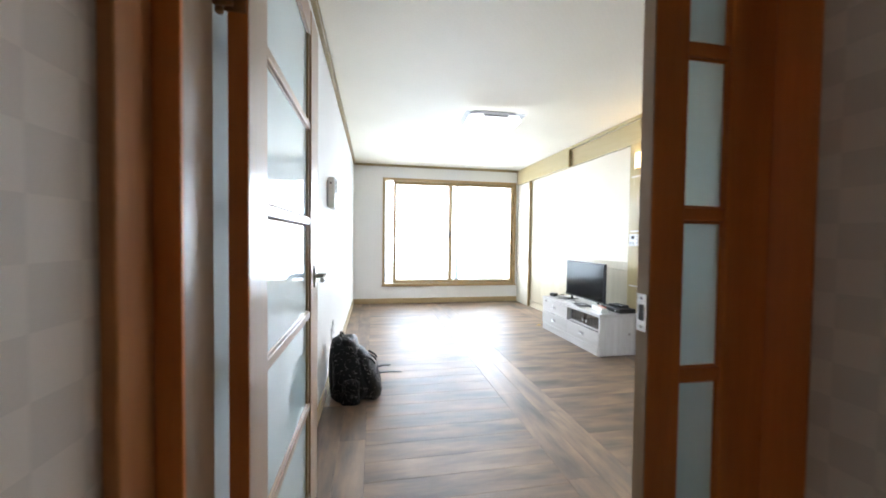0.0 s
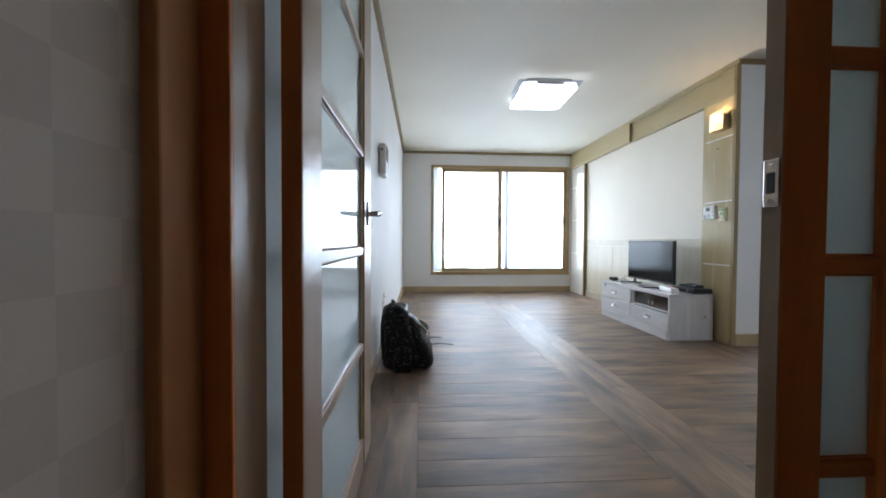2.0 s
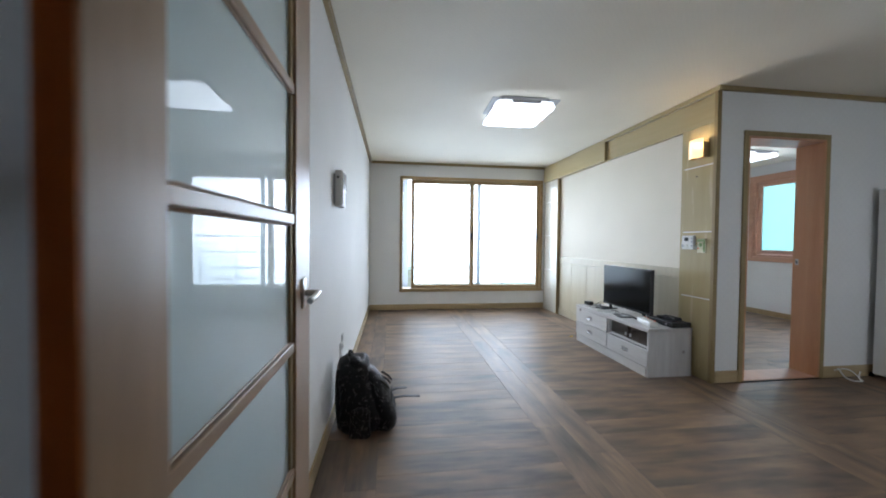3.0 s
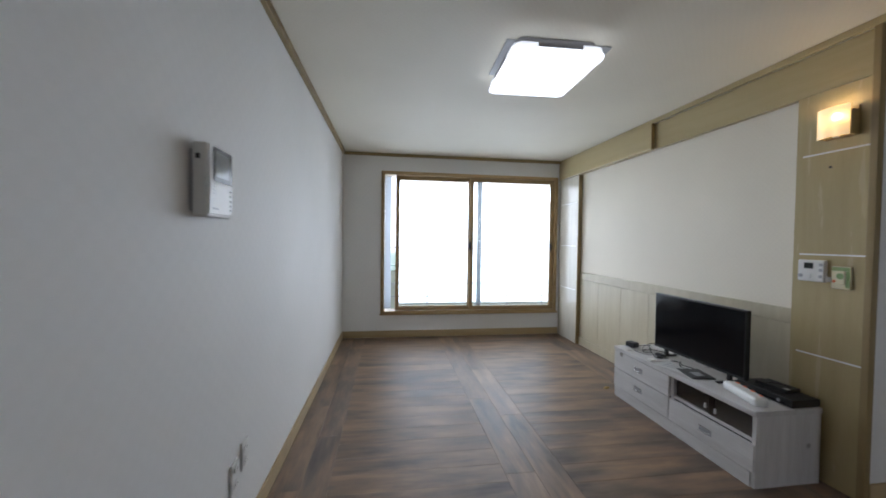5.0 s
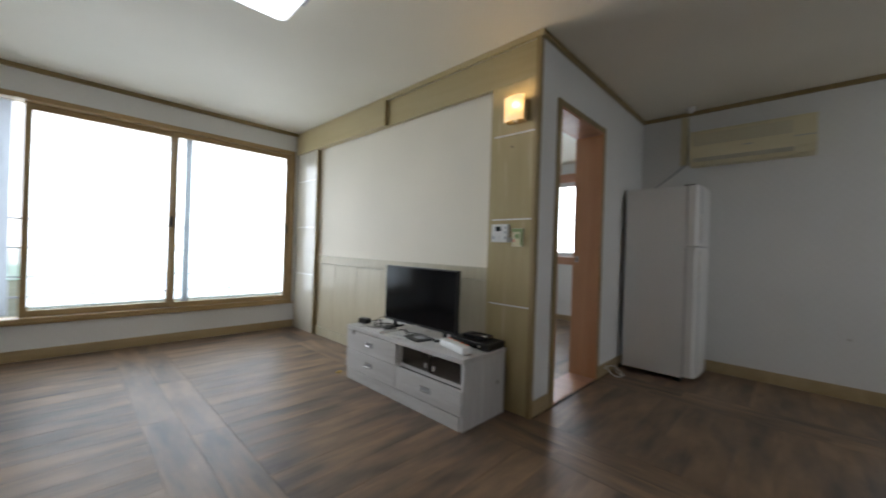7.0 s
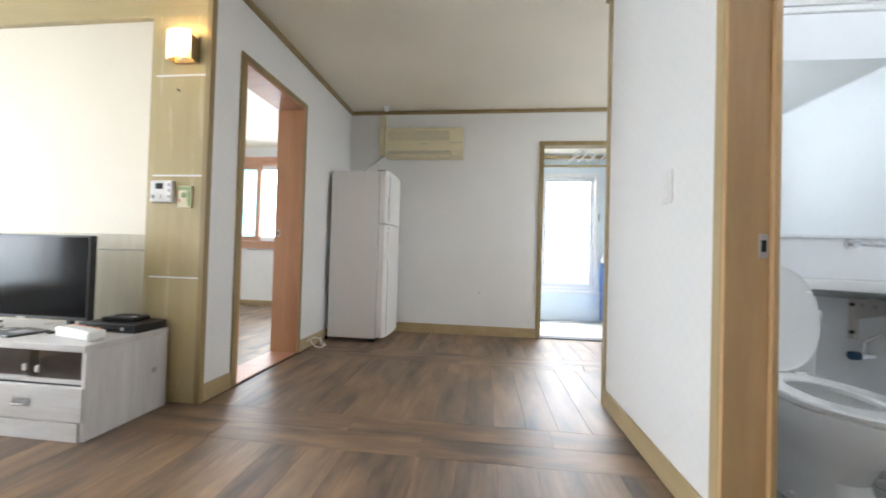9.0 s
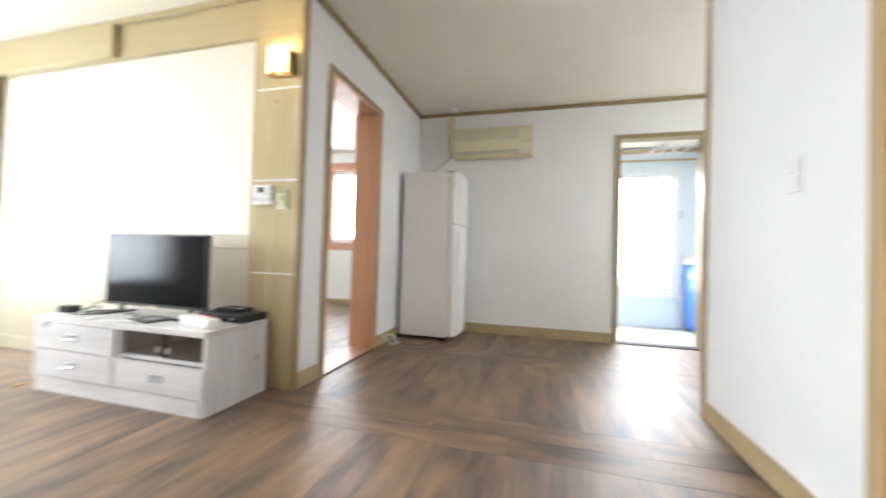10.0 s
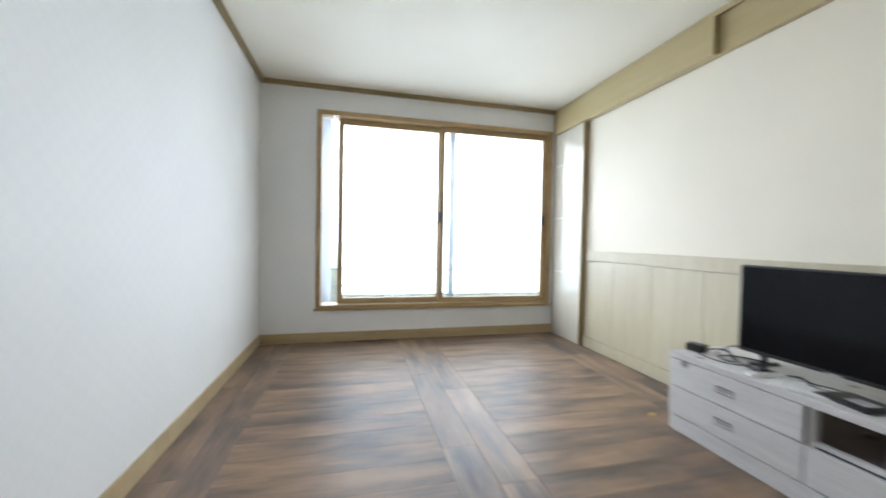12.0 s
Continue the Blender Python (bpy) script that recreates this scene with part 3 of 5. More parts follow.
def living_window():
    t = thing("window_1", (0, 0, 0), "wide oak-framed sliding window with two frosted panes", "window", kind="structure")
    part("window_frame", bead_frame(bmesh.new(), 0.192, 2.645, 0.305, 2.203, N - 0.016, N + 0.16, 0.044, 'y'), M_WINWOOD, t)
    part("window_sill", boxes((0.178, 2.664, N - 0.026, N - 0.0162, 0.299, 0.323), bev=0.003), M_WINWOOD, t)
    part("track", boxes((0.246, 2.591, N + 0.02, N + 0.03, 0.3495, 0.3505), (0.246, 2.591, N + 0.075, N + 0.085, 0.3495, 0.3505)), M_WHITE, t, "pale sliding track")
    a = sash(t, 0.383, 1.428, 0.351, 2.157, N + 0.085, 0.052, 'y', M_WINWOOD, M_WINGLASS)
    b = sash(t, 1.390, 2.600, 0.351, 2.157, N + 0.035, 0.052, 'y', M_WINWOOD, M_WINGLASS)
    for s, x in ((a, 1.398), (b, 2.559)):
        lb = bmesh.new()
        box(lb, x - 0.017, x + 0.012, N + 0.002, N + 0.016, 1.175, 1.285, bev=0.004)
        box(lb, x - 0.032, x + 0.006, N - 0.016, N + 0.006, 1.215, 1.250, bev=0.004)
        part("latch", lb, M_BLACK, s, "small dark latch")
    o = part("outer_sash", boxes((1.520, 1.585, N + 0.125, N + 0.15, 0.367, 2.143)), M_SHEER, t, "pale outer sash stile behind the glass")
    o.visible_shadow = False
    return t


living_window()
bl = thing("vertical_blind", (0.300, N + 0.055, 0.377), "white stacked vertical blind inside the window frame", "blind")
for i in range(2):
    sl = boxes((-0.062 + i * 0.043, -0.062 + i * 0.043 + 0.044, -0.006 + 0.004 * (i % 2), -0.004 + 0.004 * (i % 2), 0.0, 1.755))
    part("slat", sl, M_BLIND, bl).visible_shadow = False
part("head_rail", boxes((-0.068, 0.030, -0.02, 0.02, 1.757, 1.769), bev=0.003), M_WHITE, bl)

gr = thing("window_guard_rail", (1.4, 6.83, 0.31), "thin grey metal guard bars outside the window", "guard rail")
for z in (0.18, 0.36, 0.62, 0.88):
    part("bar", tube(bmesh.new(), (-1.25, 0, z), (1.25, 0, z), 0.008, n=8), M_BAR, gr)
for x in (-1.2, -0.55, 0.05, 0.65, 1.2):
    part("post", tube(bmesh.new(), (x, 0.012, 0), (x, 0.012, 0.9), 0.007, n=8), M_BAR, gr)
structure("balcony_ledge", boxes((-0.3, 3.0, 6.65, 6.89, 0.15, 0.3)), M_BALCWALL, "pale concrete ledge outside the window", "ledge")


def bedroom_window():
    t = thing("window_2", (0, 0, 0), "salmon wooden sliding window with aqua-tinted panes", "window", kind="structure")
    part("window_frame", bead_frame(bmesh.new(), 4.25, 5.78, 0.925, 2.21, 6.062, 6.19, 0.055, 'x'), M_PINKX, t)
    part("architrave", bead_frame(bmesh.new(), 4.19, 5.84, 0.865, 2.27, 6.050, 6.0615, 0.075, 'x'), M_PINKX, t)
    sash(t, 4.975, 5.72, 0.982, 2.153, 6.10, 0.07, 'x', M_PINKX, M_CURTAIN)
    sash(t, 4.31, 5.045, 0.982, 2.153, 6.145, 0.07, 'x', M_PVC, M_WINGLASS)
    return t


bedroom_window()


# ---- glazed double door between hall and living room ----
RAILS = [0.01, 0.126, 0.458, 0.488, 0.820, 0.850, 1.182, 1.212, 1.544, 1.574, 1.906, 2.0]


def leaf(t, name, width, stile_a, stile_b, label, angle, at, wood_up, wood_across):
    """A door leaf in its own plane: x along the width, y through the thickness."""
    lf = part(name, boxes((0, stile_a, 0, 0.037, 0.01, 2.0), (width - stile_b, width, 0, 0.037, 0.01, 2.0), bev=0.003), wood_up, t, label)
    lf.matrix_local = pose(*at, 0, 0, angle)
    for i in range(0, 12, 2):
        part("rail", boxes((stile_a + 0.0005, width - stile_b - 0.0005, 0.003, 0.034, RAILS[i], RAILS[i + 1]), bev=0.004), wood_across, lf)
    for i in range(1, 11, 2):
        part("pane", boxes((stile_a - 0.006, width - stile_b + 0.006, 0.015, 0.021, RAILS[i] - 0.004, RAILS[i + 1] + 0.004)), M_FROST, lf, "milky aqua frosted pane")
        bd2 = bead_frame(bmesh.new(), stile_a, width - stile_b, RAILS[i], RAILS[i + 1], 0.010, 0.027, 0.005, 'y')
        part("glazing_bead", bd2, wood_up, lf)
    return lf


def lever(parent, x, y, z, side):
    """A lever handle on a leaf's face; side is the sign of the way it stands out."""
    bm = bmesh.new()
    tube(bm, (x, y, z), (x, y + side * 0.008, z), 0.026, n=24)
    box(bm, x - 0.02, x + 0.02, y, y + side * 0.006, z - 0.045, z + 0.045, bev=0.002)
    tube(bm, (x, y + side * 0.006, z), (x, y + side * 0.046, z), 0.010, n=16)
    pts = [(x + 0.005, y + side * 0.046, z), (x - 0.03, y + side * 0.050, z + 0.003), (x - 0.075, y + side * 0.050, z - 0.002), (x - 0.115, y + side * 0.046, z - 0.006)]
    pipe(bm, pts, 0.009, 12)
    return part("handle", bm, M_STEEL, parent, "brushed metal lever handle", smooth=True)


def double_door():
    t = thing("door_1", (0.010, 0.003, 0.014), "orange wooden glazed double door, wide leaf standing open", "door", kind="structure")
    part("door_frame", boxes((-0.42, -0.291, 0.515, 0.597, -0.014, 2.06), bev=0.004), M_JAMBOUT, t, "muted orange-brown outer jamb")
    part("door_stop", boxes((-0.42, -0.256, 0.5975, 0.6075, -0.014, 2.06), bev=0.002), M_DOOR, t)
    # Inner jamb takes the pale copy, so window light is painted on it.
    part("door_frame", boxes((-0.42, -0.2575, 0.608, 0.715, -0.014, 2.06), bev=0.002), M_DAYLIT, t, "inner jamb face in daylit wood tone")
    part("door_frame", boxes((0.934, 1.04, 0.595, 0.715, -0.014, 2.06), bev=0.002), M_DOOR, t)
    part("door_frame", boxes((-0.267, 0.934, 0.60, 0.715, 2.012, 2.058), bev=0.002), M_DOORX, t)
    # Open leaf in the pale copy: daylight on its face is painted in.
    wide = leaf(t, "door_leaf", 0.892, 0.128, 0.172, "orange framed leaf with five panes, opened flat", 90, (-0.210, 0.754, 0), M_DAYLIT, M_DAYLITX)
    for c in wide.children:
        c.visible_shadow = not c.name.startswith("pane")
    # Thin added strip keeps the hinge edge in the plain orange.
    part("edge_lipping", boxes((-0.0022, -0.0002, 0.001, 0.036, 0.012, 1.998)), M_DOOR, wide, "added orange strip along the leaf edge")
    # Bead in the darker trim wood: its turned-away shade is painted.
    for i in range(1, 11, 2):
        part("glazing_bead", boxes((0.696, 0.7195, 0.008, 0.029, RAILS[i] + 0.0055, RAILS[i + 1] - 0.0055)), M_TRIM, wide, "wide bead beside the pane, coloured dark for shade")
    lever(wide, 0.800, 0.0, 0.978, -1)
    lever(wide, 0.800, 0.037, 0.978, 1)
    for z in (0.22, 1.61):
        hb = bmesh.new()
        tube(hb, (-0.012, 0.047, z - 0.05), (-0.012, 0.047, z + 0.05), 0.008, n=14)
        for k in (-0.054, 0.054):
            bmesh.ops.create_uvsphere(hb, u_segments=12, v_segments=8, radius=0.0085, matrix=Matrix.Translation((-0.012, 0.047, z + k)))
        box(hb, -0.0045, -0.0024, 0.004, 0.045, z - 0.05, z + 0.05)
        box(hb, -0.022, -0.0195, 0.020, 0.062, z - 0.05, z + 0.05)
        part("hinge", hb, M_BRONZE, wide, "bronze butt hinge", smooth=True)
    narrow = leaf(t, "door_leaf", 0.312, 0.083, 0.118, "narrow closed leaf with five panes", 0, (0.616, 0.677, 0), M_DOOR, M_DOORX)
    # Added strip; its pale tone paints daylight on this leaf's edge.
    part("edge_lipping", boxes((-0.0022, -0.0002, 0.001, 0.036, 0.012, 1.998)), M_DAYLIT, narrow, "added strip in the daylit wood tone")
    plate = part("strike_plate", boxes((-0.0047, -0.0024, 0.004, 0.033, 0.936, 1.020), bev=0.001), M_CHROME, narrow, "bright steel strike plate")
    part("slot", boxes((-0.0054, -0.0048, 0.011, 0.026, 0.960, 0.996)), M_BLACK, plate)
    for z in (0.946, 1.010):
        part("screw", tube(bmesh.new(), (-0.0048, 0.0185, z), (-0.0060, 0.0185, z), 0.004, n=10), M_STEEL, plate)
    return t


double_door()


# ---- doorways ----
def bedroom_doorway():
    t = thing("door_2", (0, 0, 0), "open doorway with olive casing and deep salmon jamb", "doorway", kind="structure")
    part("casing", boxes((2.926, 2.966, 3.046, 3.06, 0, 2.085), (3.722, 3.762, 3.046, 3.06, 0, 2.085), (2.966, 3.722, 3.046, 3.06, 2.045, 2.085), bev=0.002), M_TRIM, t)
    part("jamb", boxes((3.704, 3.724, 3.048, 3.275, 0.012, 2.043), bev=0.002), M_PINK, t, "salmon wooden jamb with a latch hole")
    part("jamb", boxes((2.962, 2.982, 3.048, 3.275, 0.012, 2.043), bev=0.002), M_PINK, t)
    part("head_jamb", boxes((2.982, 3.704, 3.048, 3.275, 2.025, 2.044), bev=0.002), M_PINKX, t)
    part("threshold", boxes((2.964, 3.724, 3.052, 3.275, -0.004, 0.012), bev=0.003), M_PINKX, t, "salmon wooden threshold")
    st = boxes((3.7015, 3.7035, 3.225, 3.252, 0.965, 1.02), bev=0.0008)
    pl = part("strike_plate", st, M_STEEL, t)
    part("slot", boxes((3.701, 3.7014, 3.232, 3.246, 0.98, 1.005)), M_BLACK, pl)
    part("floor_strip", boxes((2.964, 3.724, 3.038, 3.052, -0.003, 0.006)), M_RUBBER, t, "dark threshold strip")


bedroom_doorway()


def balcony_doorway():
    t = thing("door_3", (0, 0, 0), "open balcony doorway with slim olive frame", "doorway", kind="structure")
    part("casing", boxes((4.785, 4.92, 0.93, 0.977, 0, 2.085), (4.785, 4.92, 0.165, 0.212, 0, 2.085), (4.785, 4.92, 0.212, 0.93, 2.042, 2.085), bev=0.002), M_TRIM, t)
    part("threshold", boxes((4.792, 4.915, 0.212, 0.93, -0.004, 0.012), bev=0.002), M_RUBBER, t, "dark metal sliding track")


balcony_doorway()


def bath_doorway():
    t = thing("door_4", (0, 0, 0), "open bathroom doorway with pale wooden frame and latch plate", "doorway", kind="structure")
    part("casing", boxes((2.019, 2.059, 0.81, 0.824, 0, 2.10), (1.207, 1.245, 0.81, 0.824, 0, 2.10), (1.245, 2.019, 0.81, 0.824, 2.06, 2.10), bev=0.002), M_BASEV, t)
    part("jamb", boxes((2.002, 2.022, 0.702, 0.822, 0, 2.058), bev=0.002), M_JAMB, t)
    part("stop", boxes((1.987, 2.019, 0.684, 0.7015, 0, 2.058), bev=0.002), M_JAMB, t)
    part("jamb", boxes((1.242, 1.262, 0.684, 0.822, 0, 2.058), bev=0.002), M_BASEV, t)
    part("head_jamb", boxes((1.262, 2.002, 0.684, 0.822, 2.040, 2.059), bev=0.002), M_BASE, t)
    pl = part("strike_plate", boxes((1.9995, 2.0015, 0.706, 0.732, 0.87, 0.94), bev=0.0008), M_STEEL, t, "steel latch plate")
    part("slot", boxes((1.9988, 1.9994, 0.712, 0.726, 0.888, 0.922)), M_BLACK, pl)
    part("threshold", boxes((1.247, 2.017, 0.684, 0.815, -0.05, 0.008), bev=0.003), M_BASE, t, "pale wooden threshold")


bath_doorway()


# ---- living room things ----
def rounded_slab(w, d, z0, z1, r, n=6):
    bm = bmesh.new()
    ring = []
    for cx, cy, a0 in ((w / 2 - r, d / 2 - r, 0), (-w / 2 + r, d / 2 - r, 90), (-w / 2 + r, -d / 2 + r, 180), (w / 2 - r, -d / 2 + r, 270)):
        for i in range(n + 1):
            a = radians(a0 + 90 * i / n)
            ring.append((cx + r * math.cos(a), cy + r * math.sin(a)))
    loft(bm, [[(x, y, z) for x, y in ring] for z in (z0, z1)])
    return bm


def ceiling_light(at, w, d, drop, turn=0):
    """A lit square fitting; drop: how far its face hangs below the ceiling."""
    t = thing("ceiling_light", at, "square white LED ceiling light, lit, with rounded corners", "ceiling light", group="ceiling lights", turn=turn)
    part("backplate", bmesh_shift(rounded_slab(w + 0.09, d * 0.72, -0.007, -0.0002, 0.008), (0.03, 0, 0)), M_GREY, t, "thin grey back plate")
    part("housing", rounded_slab(w * 0.86, d * 0.86, -drop + 0.0465, -0.0072, 0.04), M_DARKGREY, t, "grey metal housing", smooth=True)
    part("light_band", rounded_slab(w - 0.012, d - 0.012, -drop + 0.024, -drop + 0.046, 0.055), M_SLOT, t, "glowing white side band", smooth=True)
    part("gap", rounded_slab(w - 0.03, d - 0.03, -drop + 0.0162, -drop + 0.0238, 0.05), M_DARKGREY, t, "dark groove above the diffuser", smooth=True)
    part("diffuser", rounded_slab(w, d, -drop, -drop + 0.016, 0.05), M_LED, t, "glowing white diffuser", smooth=True)
    h, g, z0, z1 = w / 2 - 0.006, d / 2 - 0.006, -drop + 0.0235, -drop + 0.0468
    for s in (-1, 1):
        part("side_cover", boxes((-w * 0.24, w * 0.24, s * g - 0.003, s * g + 0.003, z0, z1)), M_DARKGREY, t, "grey cover between the lit corners")
        part("side_cover", boxes((s * h - 0.003, s * h + 0.003, -d * 0.24, d * 0.24, z0, z1)), M_DARKGREY, t, "grey cover between the lit corners")
    return t


ceiling_light((1.230, 3.772, C), 0.532, 0.602, 0.096, -2)
ceiling_light((5.0, 4.95, C), 0.5, 0.5, 0.085)


def wall_lamp(at):
    t = thing("wall_lamp", at, "small square wall lamp with lit warm frosted shade", "wall lamp")
    part("back_plate", boxes((-0.014, 0, -0.075, 0.068, -0.088, 0.062), bev=0.003), M_TRIM, t, "wooden back plate")
    sh = bmesh.new()
    rows = []
    for i in range(9):
        u = -1 + 2 * i / 8
        rows.append((0.085 - 0.020 * u * u, u * 0.072))
    ring_lo = [(-x, y, 0) for x, y in rows] + [(-x + 0.005, y, 0) for x, y in reversed(rows)]
    loft(sh, [[(p[0], p[1], z) for p in ring_lo] for z in (-0.088, 0.068)])
    part("shade", sh, M_WARM, t, "curved warm-lit frosted glass shade", smooth=True).visible_shadow = False
    part("side_bracket", boxes((-0.062, -0.014, -0.076, -0.070, -0.088, 0.04)), M_TRIM, t)
    part("side_bracket", boxes((-0.062, -0.014, 0.063, 0.069, -0.088, 0.04)), M_TRIM, t)
    part("bulb_holder", tube(bmesh.new(), (-0.042, 0, -0.086), (-0.042, 0, 0.004), 0.014, n=14), M_WHITE, t)
    bb = bmesh.new()
    bmesh.ops.create_uvsphere(bb, u_segments=14, v_segments=10, radius=0.018, matrix=Matrix.Translation((-0.042, 0, 0.022)))
    part("bulb", bb, M_WARMBULB, t, "glowing warm bulb", smooth=True)
    return t


wall_lamp((E, 3.200, 1.962))


def thermostat(at):
    t = thing("thermostat", at, "white boiler thermostat with small dark display", "thermostat")
    b = part("body", boxes((-0.026, 0, -0.066, 0.066, -0.060, 0.060), bev=0.006), M_WHITE, t)
    part("display", boxes((-0.0275, -0.0262, -0.012, 0.032, 0.012, 0.044)), M_LCD, t, "dark display")
    for y, z in ((-0.05, 0.035), (-0.05, 0.005), (-0.05, -0.03)):
        part("button", boxes((-0.029, -0.0262, y - 0.009, y + 0.009, z - 0.008, z + 0.008), bev=0.002), M_GREY, t)
    part("knob", tube(bmesh.new(), (-0.026, 0.01, -0.03), (-0.034, 0.01, -0.03), 0.016, n=20), M_WHITE, t)
    part("knob", tube(bmesh.new(), (-0.026, 0.048, -0.03), (-0.034, 0.048, -0.03), 0.010, n=16), M_GREY, t)
    part("side_tab", boxes((-0.016, -0.001, -0.084, -0.0665, -0.056, -0.03), bev=0.003), M_WHITE, t)
    return t


thermostat((E, 3.307, 1.160))


def sticker_switch(at):
    t = thing("light_switch", at, "wall switch plate covered with a green and cream sticker", "light switch")
    part("plate", boxes((-0.011, 0, -0.043, 0.043, -0.060, 0.060), bev=0.004), M_CREAM, t)
    part("rocker", boxes((-0.016, -0.0112, -0.02, 0.02, -0.035, 0.035), bev=0.003), M_CREAM, t)
    part("sticker_band", boxes((-0.0122, -0.0112, -0.039, 0.039, 0.036, 0.056)), M_GREEN, t, "green printed band")
    part("sticker_band", boxes((-0.0122, -0.0112, -0.039, -0.022, -0.050, 0.034)), M_GREEN, t, "green printed band")
    dots = bmesh.new()
    tube(dots, (-0.0162, 0, 0.008), (-0.0168, 0, 0.008), 0.016, n=20)
    part("sticker_spot", dots, M_GREEN, t)
    part("sticker_spot", tube(bmesh.new(), (-0.0112, 0.030, -0.02), (-0.0124, 0.030, -0.02), 0.008, n=16), M_RED, t)
    return t


sticker_switch((E, 3.176, 1.132))
nail = thing("wall_nail", (E, 3.24, 1.725), "small dark nail in the veneer", "nail")
part("shank", tube(bmesh.new(), (0, 0, 0), (-0.014, 0, 0.003), 0.003, n=8), M_BLACK, nail)
part("head", tube(bmesh.new(), (-0.014, 0, 0.003), (-0.016, 0, 0.003), 0.006, n=10), M_BLACK, nail)


def intercom(at):
    t = thing("video_intercom", at, "white video intercom with small dark-framed screen", "intercom")
    part("bracket", boxes((0, 0.010, -0.075, 0.06, -0.10, 0.09)), M_GREY, t, "grey wall bracket")
    part("body", boxes((0.0102, 0.052, -0.086, 0.086, -0.116, 0.112), bev=0.006), M_WHITE, t)
    part("face", boxes((0.0522, 0.057, -0.078, 0.085, -0.107, 0.109), bev=0.003), M_WHITE, t)
    part("screen_surround", boxes((0.0572, 0.060, -0.055, 0.077, -0.002, 0.104), bev=0.002), M_BLACK, t, "dark screen surround")
    part("screen", boxes((0.0602, 0.0608, -0.042, 0.050, 0.012, 0.090)), M_LCDGREY, t, "grey display")
    for z in (-0.024, -0.041, -0.057, -0.073, -0.088):
        part("button", boxes((0.0572, 0.0588, 0.064, 0.076, z - 0.003, z + 0.003)), M_BLACK, t)
    part("name_bar", boxes((0.0572, 0.0578, -0.060, -0.020, -0.092, -0.086)), M_GREY, t)
    dots = bmesh.new()
    for i in range(4):
        for j in range(3):
            box(dots, 0.0572, 0.0576, -0.056 + j * 0.007, -0.053 + j * 0.007, -0.044 + i * 0.011, -0.039 + i * 0.011)
    tagged(part("speaker_holes", dots, M_GREY, t), kind="stuff")
    part("side_key", boxes((0.022, 0.034, -0.0882, -0.0862, 0.06, 0.075)), M_BLACK, t)
    return t


intercom((W, 2.866, 1.4815))


def outlet(at, h):
    t = thing("wall_outlet", at, "white wall outlet low on the white wall", "outlet", group="low wall outlets")
    part("plate", boxes((0, 0.010, -0.035, 0.035, -h / 2, h / 2), bev=0.003), M_WHITE, t)
    for z in (-h / 4, h / 4):
        s = part("socket", tube(bmesh.new(), (0.010, 0, z), (0.013, 0, z), 0.019, n=20), M_WHITE, t)
        hl = bmesh.new()
        for y in (-0.008, 0.008):
            tube(hl, (0.0131, y, z), (0.0136, y, z), 0.003, n=8)
        part("pin_hole", hl, M_BLACK, s)
    return t


outlet((W, 3.205, 0.385), 0.12)
outlet((W, 3.105, 0.350), 0.12)


